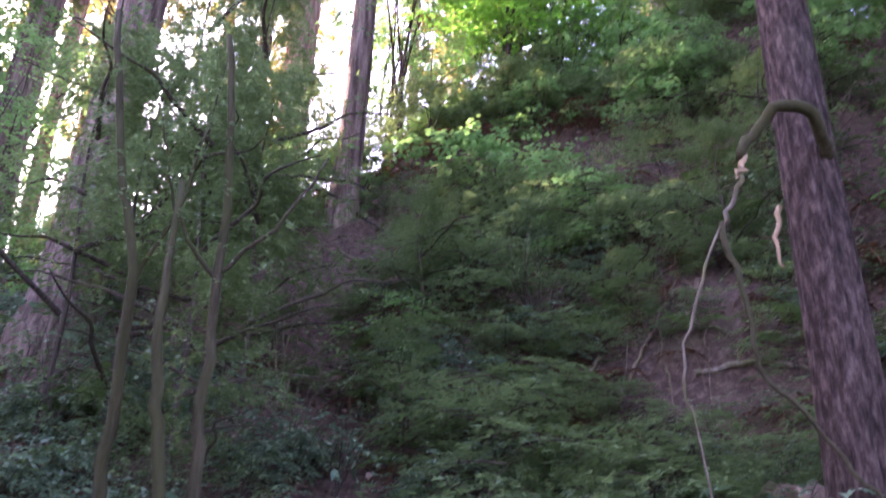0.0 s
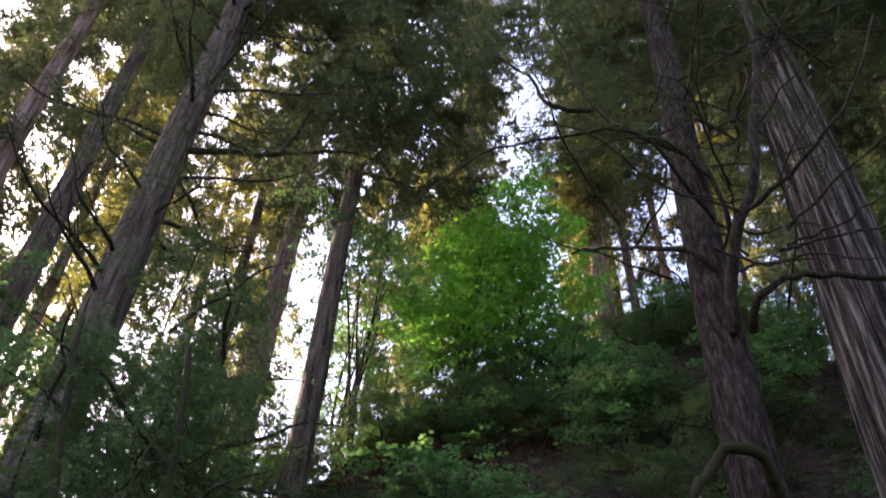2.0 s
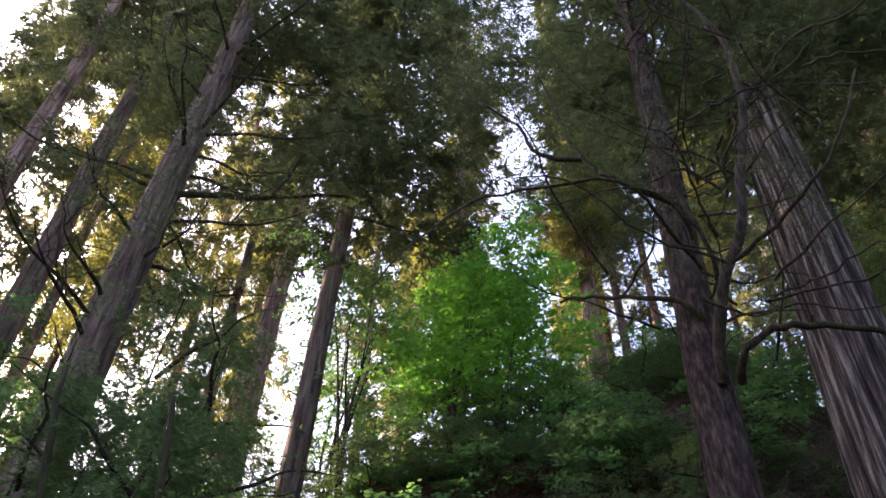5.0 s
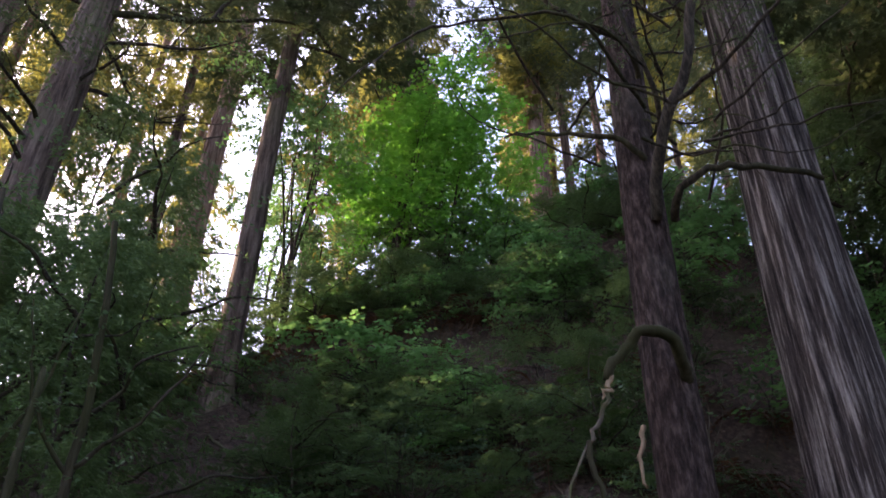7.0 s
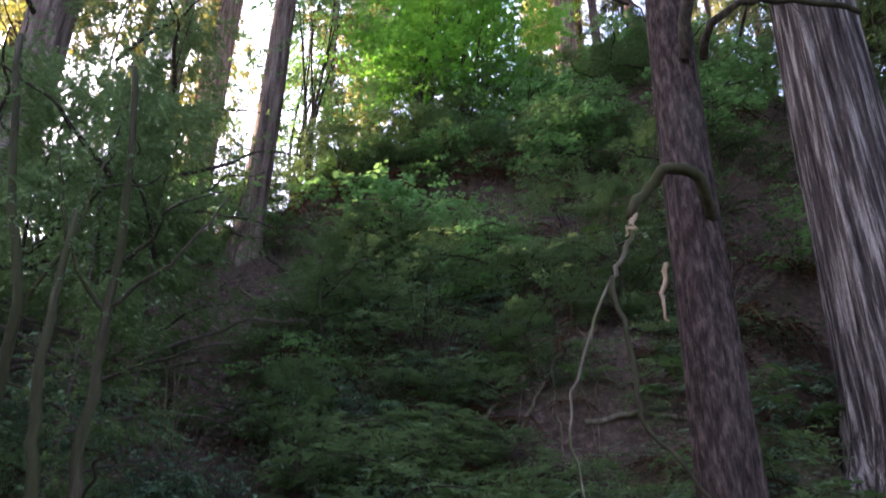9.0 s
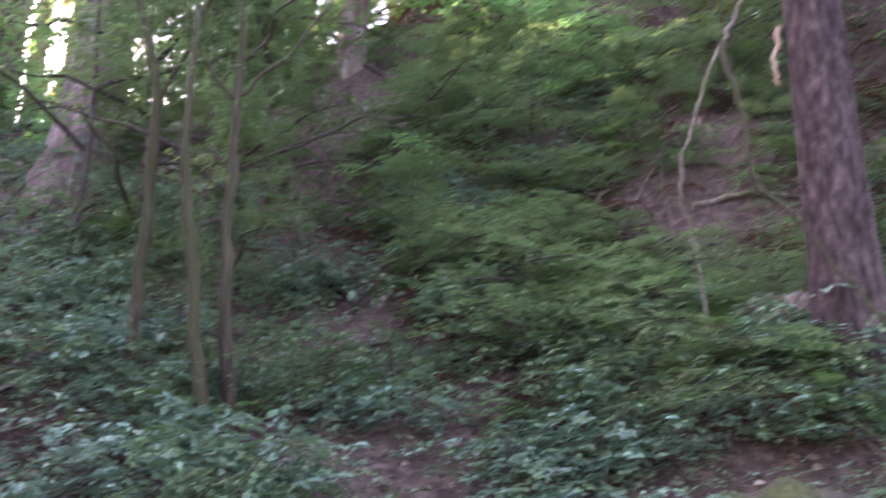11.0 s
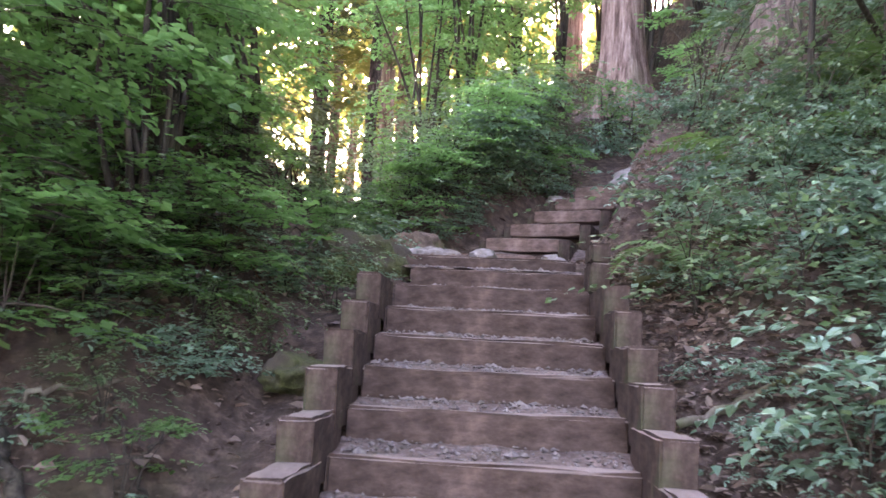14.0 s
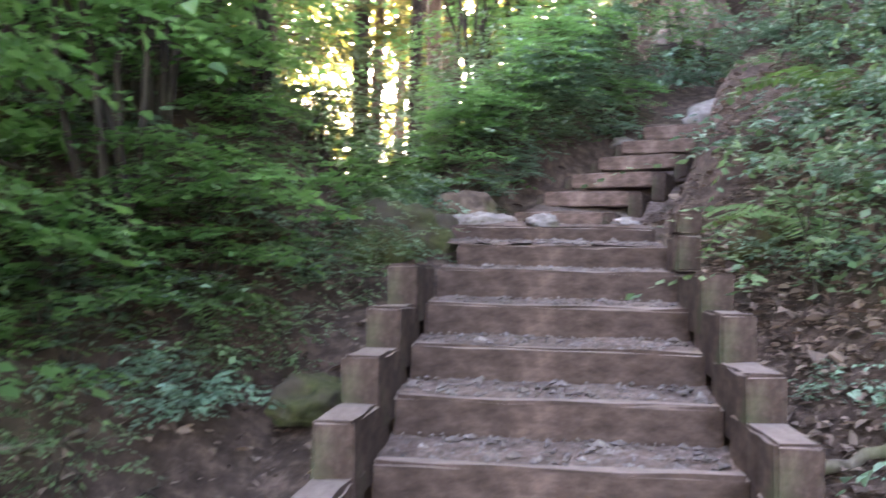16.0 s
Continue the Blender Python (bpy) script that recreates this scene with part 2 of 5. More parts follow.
def tube_arrays(line, radii, sides=8, ridge=None, knobs=0.0, rng=None):
    """Round skin along a line with a closed tip; ridge: relative radius by angle and ring."""
    line = np.asarray(line, dtype=float)
    n = len(line)
    radii = np.interp(np.linspace(0, 1, n), np.linspace(0, 1, len(radii)), radii)
    tan = np.gradient(line, axis=0)
    tan /= np.linalg.norm(tan, axis=1)[:, None] + 1e-9
    ref = np.array([0.0, 1.0, 0.0]) if abs(tan[0][2]) > 0.7 else np.array([0.0, 0.0, 1.0])
    verts = []
    u = np.cross(ref, tan[0])
    for i in range(n):
        u = u - tan[i] * np.dot(u, tan[i])
        u /= np.linalg.norm(u) + 1e-9
        w = np.cross(tan[i], u)
        ang = np.linspace(0, 2 * np.pi, sides, endpoint=False)
        r = np.full(sides, radii[i])
        if ridge is not None:
            r = r * ridge[i]
        if knobs and rng is not None:
            r = r * (1 + knobs * rng.uniform(-1, 1, sides))
        verts.append(line[i] + np.outer(np.cos(ang) * r, u) + np.outer(np.sin(ang) * r, w))
    verts = np.vstack(verts)
    i, j = np.meshgrid(np.arange(n - 1), np.arange(sides), indexing="ij")
    a, b = i * sides + j, i * sides + (j + 1) % sides
    quads = np.stack([a, b, b + sides, a + sides], axis=-1).reshape(-1, 4)
    tip = len(verts)
    verts = np.vstack([verts, line[-1:], line[:1]])
    j = np.arange(sides)
    last = (n - 1) * sides
    cap = np.stack([last + j, last + (j + 1) % sides, np.full(sides, tip), np.full(sides, tip)], axis=-1)
    return verts, quads, cap[:, :3]


def tube(name, line, radii, mat, sides=8, **more):
    verts, quads, cap = tube_arrays(line, radii, sides, **more)
    me = bpy.data.meshes.new(name)
    me.from_pydata(verts.tolist(), [], quads.tolist() + cap.tolist())
    me.polygons.foreach_set("use_smooth", [True] * len(me.polygons))
    me.materials.append(mat)
    return me


def unit(a):
    return a / (np.linalg.norm(a, axis=1)[:, None] + 1e-9)


def leaves_arrays(pos, way, up, length, width):
    """Folded diamond leaves, one quad each."""
    way = unit(way)
    side = unit(np.cross(way, up))
    nor = np.cross(side, way)
    l, w = length[:, None], width[:, None]
    v = np.stack([pos, pos + way * l * 0.45 + side * w * 0.5 - nor * w * 0.15, pos + way * l - nor * l * 0.12, pos + way * l * 0.45 - side * w * 0.5 - nor * w * 0.15], axis=1)
    return v.reshape(-1, 3), np.arange(len(pos) * 4).reshape(-1, 4)


def needle_arrays(pos, way, up, length, width):
    """Narrow pointed leaflets, one triangle each."""
    way = unit(way)
    side = unit(np.cross(way, up)) * width[:, None] * 0.5
    tip = pos + way * length[:, None]
    v = np.stack([pos + side, tip, pos - side], axis=1)
    return v.reshape(-1, 3), np.arange(len(pos) * 3).reshape(-1, 3)


def broad_leaves(pos, way, up, length, width):
    """Ovate leaves folded along the midrib, two quads each."""
    way = unit(way)
    side = unit(np.cross(way, up))
    nor = np.cross(side, way)
    l, w = length[:, None], width[:, None]
    v = np.stack([pos, pos + way * l * 0.3 + side * w * 0.5 + nor * w * 0.1, pos + way * l * 0.7 + side * w * 0.36 + nor * w * 0.05, pos + way * l - nor * l * 0.15,
                  pos + way * l * 0.7 - side * w * 0.36 + nor * w * 0.05, pos + way * l * 0.3 - side * w * 0.5 + nor * w * 0.1], axis=1).reshape(-1, 3)
    b = np.arange(len(pos))[:, None] * 6
    return v, np.concatenate([b + np.array([[0, 1, 2, 3]]), b + np.array([[0, 3, 4, 5]])], axis=0)


def soft(x, w):
    """Smooth max(x, 0)."""
    return w * np.logaddexp(0, np.asarray(x, dtype=float) / w)


def wavy(x, y, scale, seed=0.0):
    """Cheap smooth relief from crossed waves."""
    x, y = np.asarray(x) * scale, np.asarray(y) * scale
    return (np.sin(x * 1.3 + seed + 1.7 * np.sin(y * 0.9 + seed)) + np.sin(y * 1.7 - seed + 1.3 * np.sin(x * 1.1)) + 0.5 * np.sin(2.9 * x + 2.3 * y + seed) + 0.5 * np.sin(3.7 * y - 2.1 * x)) / 3


# ---- plan: lower flight, upper flight, hillside ----
STEP_X0, STEP_X1, STEP_Y, STEP_Z, RUN, RISE = 0.256, 1.50, 5.318, 1.293, 0.4167, 0.17
STEPS = range(-5, 7)
UPPER0, UPPER1 = (1.06, 9.7, 2.5), (2.27, 11.5, 3.55)


def path_z(y):
    """Height of the way: the approach, the lower flight, the landing, the upper flight and the track above it."""
    return np.interp(y, [-6, -1, 0.3, 1.4, 2.6, 3.15, 7.9, 9.7, 11.6, 14, 20], [-0.4, -0.16, -0.1, 0.04, 0.25, 0.33, 2.27, 2.34, 3.25, 4.7, 6.6])


def ground_z(x, y):
    x, y = np.asarray(x, dtype=float), np.asarray(y, dtype=float)
    u = 0.819 * x + 0.574 * y
    v = np.clip(-0.574 * x + 0.819 * y, -7, 10)
    ue = 15.0 - soft(15.0 - u, 0.5)
    s = np.clip(0.98 - 0.085 * v, 0.2, 1.3)
    z = -0.35 + 0.5 * soft(ue - 2.05, 0.35) + 0.2 * v + s * soft(ue - 8.3, 0.6)
    z = z - 6.0 * np.tanh(0.047 * soft((y - 11) - 2.2 * x, 1.0))
    z = z - 0.1 * soft(u - 16, 2.0)
    lump = np.clip((u - 1.5) / 3, 0, 1)
    z = z + lump * (0.16 * wavy(x, y, 1.1) + 0.07 * wavy(x, y, 3.1, 2.0)) + 0.035 * wavy(x, y, 5.3, 1.0)
    z = z + 0.5 * np.exp(-((x - 6.5) ** 2 + (y - 2.4) ** 2) / 1.2)
    z = z + 0.9 * np.exp(-((x - 13.9) ** 2 / 1.6 + (y - 6.8) ** 2 / 4.0))
    z = z + 0.42 * np.tanh((u - 13.15) / 0.16) * np.clip((v + 1.0) / 1.0, 0, 1) * np.clip((3.6 - v) / 1.0, 0, 1)
    z = z - 0.75 * np.exp(-((x - 8.2) ** 2 + (y - 4.3) ** 2) / 0.45) + 0.45 * np.exp(-((x - 8.9) ** 2 + (y - 4.5) ** 2) / 0.4)
    left = np.clip((0.1 - x) / 0.8, 0, 1) * np.clip((12.5 - y) / 3, 0, 1) * np.clip((y - 1) / 1.5, 0, 1)
    bank = path_z(y) - 0.12 + 0.1 * np.clip(-x, 0, 6) + 1.25 * np.clip((y - 4.6) / 2.6, 0, 1) * np.clip((10.6 - y) / 1.8, 0, 1) * np.clip((-x - 0.25) / 1.5, 0, 1) ** 0.8 + 0.06 * wavy(x, y, 2.3) + 0.03 * wavy(x, y, 6.1)
    z = z * (1 - left) + bank * left
    shift = np.interp(y, [9, 9.7, 11.4, 14], [0.0, 0.12, 1.27, 2.0])
    off = np.abs(x - 0.878 - shift)
    way = 1 - np.clip((off - 0.72) / np.where((x > 0.878 + shift) & (y < 8.5), 1.15, 0.6), 0, 1)
    way = way * way * (3 - 2 * way) * np.clip((18 - y) / 4, 0, 1)
    return z * (1 - way) + (path_z(y) - 0.13 * ((y > 2.9) & (y < 8.2)) + 0.012 * wavy(x, y, 7.0)) * way


# ---- ground ----
gs = np.linspace(-1, 1, 301)
gx, gy = np.meshgrid(3.0 + 5.2 * np.sinh(gs * 5.2) / np.sinh(5.2) * 80, 6.5 + 5.2 * np.sinh(gs * 5.2) / np.sinh(5.2) * 80, indexing="ij")
gv = np.stack([gx, gy, ground_z(gx, gy)], axis=-1).reshape(-1, 3)
gi, gj = np.meshgrid(np.arange(300), np.arange(300), indexing="ij")
gq = (gi * 301 + gj)[..., None] + np.array([0, 301, 302, 1])
tagged(new("ground", mesh_np("ground", gv, gq.reshape(-1, 4), SOIL, True)), "dark brown forest soil with leaf litter on a steep hillside", "ground", kind="structure")



def footpath(name, x0, x1, y0, y1, label):
    xs, ys = np.meshgrid(np.linspace(0, 1, 24), np.linspace(y0, y1, max(12, int((y1 - y0) / 0.07))), indexing="ij")
    edge = 0.08 * wavy(ys, xs * 0, 3.0)
    px = x0 + (x1 - x0) * xs + edge * (2 * xs - 1) + np.interp(ys, [9, 9.7, 11.4, 14], [0.0, 0.0, 1.15, 1.9])
    pz = ground_z(px, ys) + 0.02 - 0.05 * np.clip(np.abs(2 * xs - 1) - 0.8, 0, 1) * 5 * 0.2
    ny = ys.shape[1]
    i, j = np.meshgrid(np.arange(23), np.arange(ny - 1), indexing="ij")
    q = (i * ny + j)[..., None] + np.array([0, ny, ny + 1, 1])
    tagged(new(name, mesh_np(name, np.stack([px, ys, pz], axis=-1).reshape(-1, 3), q.reshape(-1, 4), TREAD, True)), label, "path", kind="structure")


footpath("path_approach", 0.25, 1.5, -2.5, 3.2, "trodden brown earth path before the steps")
footpath("path_landing", 0.45, 1.45, 7.85, 12.3, "trodden brown earth path between and above the steps")

# ---- trees ----


def crown_mesh(name, seed, height, base, reach, boughs, sprays, mat, leaf=0.13, droop=0.35, top=0.15, slim=0.34):
    """Conifer crown: drooping boughs that carry flat sprays of needles, uneven, with gaps."""
    rng = np.random.default_rng(seed)
    zs = base + (height - base) * rng.random(boughs) ** 0.9
    az = rng.uniform(0, 2 * np.pi, boughs)
    rel = (zs - base) / (height - base)
    ln = reach * (top + (1 - top) * (1 - rel) ** 0.8) * rng.uniform(0.45, 1.1, boughs) * np.clip(0.55 + rel * 3, 0, 1)
    b = rng.integers(0, boughs, sprays)
    t = rng.uniform(0.12, 1.0, sprays) ** 0.75
    side = rng.normal(0, 1, sprays) * 0.2 * (1.15 - t) * ln[b]
    rad = t * ln[b]
    c, s = np.cos(az[b]), np.sin(az[b])
    pos = np.stack([c * rad - s * side, s * rad + c * side, zs[b] + 0.1 * rad - droop * rad * rad / (ln[b] + 0.5) - 0.25 * np.abs(side) + rng.normal(0, 0.06, sprays)], axis=-1)
    turn = az[b] + np.sign(side) * rng.uniform(0.2, 1.0, sprays)
    # each spray carries a fan of leaflets
    k = 5
    fan = (np.arange(k) - 2) * 0.5
    ang = turn[:, None] + fan[None, :] + rng.normal(0, 0.15, (sprays, k))
    way = np.stack([np.cos(ang), np.sin(ang), rng.normal(-0.35, 0.25, (sprays, k))], axis=-1).reshape(-1, 3)
    start = np.repeat(pos, k, axis=0) + rng.normal(0, leaf * 0.35, (sprays * k, 3))
    up = np.tile([0.0, 0.0, 1.0], (sprays * k, 1)) + rng.normal(0, 0.35, (sprays * k, 3))
    l = leaf * rng.uniform(0.6, 1.5, sprays * k)
    v, q = needle_arrays(start, way, up, l, l * slim)
    return mesh_np(name, v, q, mat), list(zip(zs, az, ln))


def trunk_mesh(name, height, r0, r1, mat, seed, sides=28, flare=0.5, furrow=0.05, lean=(0, 0), sink=0.5):
    rng = np.random.default_rng(seed)
    z = np.concatenate([[-sink, 0, 0.15, 0.35, 0.7, 1.2], np.linspace(1.9, height, max(6, int(height / 1.1)))])
    f = np.clip(z / height, 0, 1)
    line = np.stack([lean[0] * f + 0.03 * np.sin(z * 0.7 + seed), lean[1] * f + 0.03 * np.cos(z * 0.6 + seed), z], axis=-1)
    rad = (r0 + (r1 - r0) * f) * (1 + flare * np.exp(-np.clip(z, 0, None) / 0.45))
    ang = np.linspace(0, 2 * np.pi, sides, endpoint=False)
    lobes = 1 + 0.10 * flare * np.exp(-np.clip(z, 0, None) / 0.8)[:, None] * np.sin(ang * 5 + seed)[None, :] * 2
    strip = rng.uniform(-1, 1, sides)
    ridge = lobes * (1 + furrow * (strip[None, :] + 0.5 * rng.uniform(-1, 1, (len(z), sides))))
    return tube_r(name, line, rad, mat, sides, ridge)


def tube_r(name, line, rad, mat, sides, ridge):
    verts, quads, cap = tube_arrays(line, [1.0, 1.0], sides, ridge=ridge * rad[:, None])
    me = bpy.data.meshes.new(name)
    me.from_pydata(verts.tolist(), [], quads.tolist() + cap.tolist())
    me.polygons.foreach_set("use_smooth", [True] * len(me.polygons))
    me.materials.append(mat)
    return me


def bough_mesh(name, seed, length, radius, mat, droop=0.3):
    rng = np.random.default_rng(seed)
    x = np.linspace(0, length, 7)
    pts = np.stack([x, rng.normal(0, 0.05, 7) * x, 0.15 * x - droop * x * x / (length + 0.5) + rng.normal(0, 0.02, 7)], axis=-1)
    pts[0] = 0
    return tube(name, smooth_line(pts, 3), [radius, radius * 0.6, radius * 0.15], mat, 6)


CROWNS = {}


def crown_of(kind, seed):
    if (kind, seed) not in CROWNS:
        spec = {"high": (26, 0.0, 3.8, 170, 8600, NEEDLE, 0.16), "full": (24, 0.0, 3.6, 150, 4300, NEEDLE, 0.21), "lit": (22, 0.0, 3.2, 120, 2700, NEEDLE_SUNLIT, 0.25), "shade": (24, 0.0, 4.0, 90, 1500, NEEDLE, 0.55)}[kind]
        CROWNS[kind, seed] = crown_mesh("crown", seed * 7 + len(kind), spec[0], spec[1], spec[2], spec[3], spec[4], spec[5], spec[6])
    return CROWNS[kind, seed]


BOUGH = [bough_mesh("branch", 40 + i, 2.6, 0.045, DARK_BARK) for i in range(4)]


def conifer(name, x, y, r, height, base, crown, seed, mat, label, lean=(0, 0), sides=20, width=1.0, boughs=10, flare=0.45, furrow=0.05, category="conifer", group="forest conifers"):
    z = float(ground_z(x, y))
    tree = thing(name, label, category, group, at=pose(x, y, z - 0.05))
    part("trunk", trunk_mesh("trunk", height, r, r * 0.28, mat, seed, sides, flare, furrow, lean), tree)
    if crown:
        me, sites = crown_of(crown, seed % 3)
        c = part("crown", me, tree)
        span = {"high": 26, "full": 24, "lit": 22, "shade": 24}[crown]
        kz = (height + 1.0 - base) / span
        c.matrix_basis = Matrix.LocRotScale((lean[0] * 0.7, lean[1] * 0.7, base), Euler((0, 0, seed * 1.9)), (width, width, kz))
        for i in range(boughs):
            zz, az, ln = sites[i * 3 % len(sites)]
            b = part("branch", BOUGH[i % 4], tree)
            sc = max(0.4, ln * width / 2.6)
            f = (base + zz * kz) / height
            b.matrix_basis = Matrix.LocRotScale((lean[0] * f, lean[1] * f, base + zz * kz), Euler((0, 0, az + seed * 1.9)), (sc, sc, sc))
    return tree


# the trees along the slope that stand out
T_FIR = conifer("fir_tree", 6.56, 2.45, 0.225, 24, 9.5, "high", 3, FIR_BARK, "dark furrowed fir trunk with broken mossy limb on the slope", (0.24, -0.62), 44, 0.9, 8, 0.35, 0.07, "fir tree", "")
T_CEDAR = conifer("cedar_tree", 9.88, 1.8, 0.56, 30, 10.5, "high", 4, CEDAR_BARK, "huge grey stringy-barked cedar trunk leaning over the slope", (0.15, -0.5), 56, 1.2, 8, 0.55, 0.07, "cedar tree", "")
T_ONE = conifer("cedar_tree", 4.28, 11.05, 0.4, 32, 14.5, "high", 5, GREY_BARK, "tall grey-brown cedar trunk with mossy limbs above bushes", (0.85, -0.35), 36, 1.0, 12, 0.4, 0.05, "cedar tree", "")
T_THREE = conifer("hemlock_tree", 8.03, 10.37, 0.23, 27, 8, "high", 7, GREY_BARK, "slender grey-brown hemlock trunk on the steep slope", (0.8, -0.6), 24, 1.15, 12, 0.4, 0.05, "hemlock tree", "")
conifer("cedar_tree", 10.5, 16.2, 0.38, 34, 12, "full", 6, RED_BARK, "pale red-brown cedar trunk on the hilltop", (0.8, -0.5), 24, 0.8, 12)
conifer("cedar_tree", 4.45, 16.6, 0.38, 30, 17, "full", 8, GREY_BARK, "grey cedar trunk behind feathery foliage", (0.3, 0), 20, 1.0, 12)
conifer("cedar_tree", 2.85, 15.4, 0.33, 30, 9.5, "full", 9, RED_BARK, "smooth red-brown cedar trunk above the steps", (-0.2, 0.1), 28, 0.6, 8, 0.7)
conifer("hemlock_tree", 13.2, 11.2, 0.17, 34, 13.5, "high", 11, GREY_BARK, "tall hemlock with a hanging crown behind the sunlit maples", (0.2, -0.3), 14, 1.0, 12, category="hemlock tree", group="")
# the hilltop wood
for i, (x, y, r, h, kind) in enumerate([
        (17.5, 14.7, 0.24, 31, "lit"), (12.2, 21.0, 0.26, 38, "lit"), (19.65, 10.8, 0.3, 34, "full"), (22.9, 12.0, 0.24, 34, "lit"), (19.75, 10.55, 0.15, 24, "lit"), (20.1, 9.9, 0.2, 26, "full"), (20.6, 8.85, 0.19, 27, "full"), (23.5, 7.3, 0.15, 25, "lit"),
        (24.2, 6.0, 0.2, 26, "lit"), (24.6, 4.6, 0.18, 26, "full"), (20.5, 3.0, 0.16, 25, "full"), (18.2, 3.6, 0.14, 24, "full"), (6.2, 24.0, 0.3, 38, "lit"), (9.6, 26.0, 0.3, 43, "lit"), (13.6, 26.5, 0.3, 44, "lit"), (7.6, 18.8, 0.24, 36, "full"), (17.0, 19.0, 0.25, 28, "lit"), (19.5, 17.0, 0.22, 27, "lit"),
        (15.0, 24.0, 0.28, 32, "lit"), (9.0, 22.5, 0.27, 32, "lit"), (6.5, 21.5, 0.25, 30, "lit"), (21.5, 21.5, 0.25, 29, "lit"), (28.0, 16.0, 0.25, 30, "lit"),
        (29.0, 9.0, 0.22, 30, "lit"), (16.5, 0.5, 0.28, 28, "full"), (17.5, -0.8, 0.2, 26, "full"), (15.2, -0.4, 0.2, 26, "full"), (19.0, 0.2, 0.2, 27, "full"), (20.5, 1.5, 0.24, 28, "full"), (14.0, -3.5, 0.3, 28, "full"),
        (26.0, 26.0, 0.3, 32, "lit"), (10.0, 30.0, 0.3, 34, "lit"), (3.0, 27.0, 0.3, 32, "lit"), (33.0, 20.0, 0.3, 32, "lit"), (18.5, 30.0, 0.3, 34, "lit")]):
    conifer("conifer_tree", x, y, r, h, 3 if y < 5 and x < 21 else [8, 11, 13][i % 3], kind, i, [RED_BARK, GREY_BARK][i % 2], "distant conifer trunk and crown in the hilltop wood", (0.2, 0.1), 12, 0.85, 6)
# the valley wood ahead, and trees out of view behind and to the right, added to block light and close the place
for i, (x, y, r, h, kind) in enumerate([
        (-6.0, 24, 0.3, 30, "lit"), (-3.0, 20.0, 0.2, 26, "full"), (-1.6, 24.0, 0.25, 28, "full"), (-1.8, 19.5, 0.14, 20, "lit"), (-3.2, 22.5, 0.16, 22, "lit"), (-0.6, 21.5, 0.14, 22, "lit"), (-3.0, 31, 0.28, 30, "lit"), (-11, 28, 0.3, 32, "lit"), (-4.5, 40, 0.3, 32, "lit"), (1.5, 40, 0.3, 32, "lit"), (-15, 38, 0.3, 32, "lit"), (-9, 33, 0.3, 32, "lit"), (-1.0, 25, 0.2, 28, "lit"), (-4.0, 35, 0.3, 30, "lit"), (-6.5, 45, 0.3, 32, "lit"), (-2.0, 47, 0.3, 32, "lit"), (3.4, 21.5, 0.25, 31, "full"), (0.0, 30, 0.25, 30, "full"),
        (-4.6, 18.6, 0.26, 32, "full"), (-9, 20, 0.3, 34, "lit"), 
        (-14, 4, 0.3, 24, "shade"), (-4, -3, 0.3, 26, "full"), (-1, -6, 0.3, 26, "full"), (-7.5, -2.5, 0.3, 26, "full"), (13, -1.8, 0.25, 26, "full"), (12.5, -4.5, 0.25, 26, "full"), (-20, -12, 0.3, 22, "shade"), (15, -6.5, 0.3, 27, "shade"), (13.5, -8.5, 0.3, 27, "shade"), (17, -5, 0.3, 27, "shade"), (19, -3, 0.3, 27, "shade"), (21, -7, 0.3, 28, "shade"), (16, -9, 0.3, 28, "shade"), (11, -7.5, 0.3, 27, "shade"), (24, -3, 0.3, 27, "shade"), (20, -5, 0.3, 26, "shade"), (19, -11, 0.3, 28, "shade")]):
    conifer("conifer_tree", x, y, r, h, 1.0 if kind == "shade" else [4.0, 7.0, 5.5][i % 3], kind, i + 31, [GREY_BARK, FIR_BARK][i % 2], "conifer with dense green crown in the valley wood or the added unseen shade wood", (0, 0), 12, 1.15, 6)

# dense far woods across the valley, and an added unseen wood behind: too many crowns to count
fr = np.random.default_rng(77)
wood_v, wood_q, base_i = [], [], 0
for i in range(150):
    # from tree 120 on: behind the viewer, tall enough to hold back skylight
    a = math.radians(fr.uniform(-95, 22) if i < 120 else fr.uniform(110, 250))
    d = fr.uniform(46, 66) if i < 120 else fr.uniform(24, 48)
    x, y = d * math.sin(a), d * math.cos(a)
    z0, h, w = float(ground_z(x, y)), fr.uniform(17, 25) if i < 120 else fr.uniform(17, 23), fr.uniform(4.0, 6.0)
    n = 200
    f = fr.random(n) ** 0.8
    rr = w * (1.05 - f) * np.sqrt(fr.random(n)) + 0.2
    t = fr.uniform(0, 6.28, n)
    pos = np.stack([x + rr * np.cos(t), y + rr * np.sin(t), z0 + 0.5 + f * h], axis=-1)
    way = np.stack([np.cos(t), np.sin(t), fr.normal(-0.5, 0.3, n)], axis=-1)
    v, q = leaves_arrays(pos, way, np.tile([0.0, 0.0, 1.0], (n, 1)) + fr.normal(0, 0.4, (n, 3)), fr.uniform(0.7, 1.6, n), fr.uniform(0.3, 0.6, n))
    wood_v.append(v)
    wood_q.append(q + base_i)
    base_i += len(v)
tagged(new("far_woods", mesh_np("far_woods", np.vstack(wood_v), np.vstack(wood_q), NEEDLE_SUNLIT)), "dense far conifer woods across the valley, with unseen woods added behind", "woods", kind="stuff")

# ---- steps ----


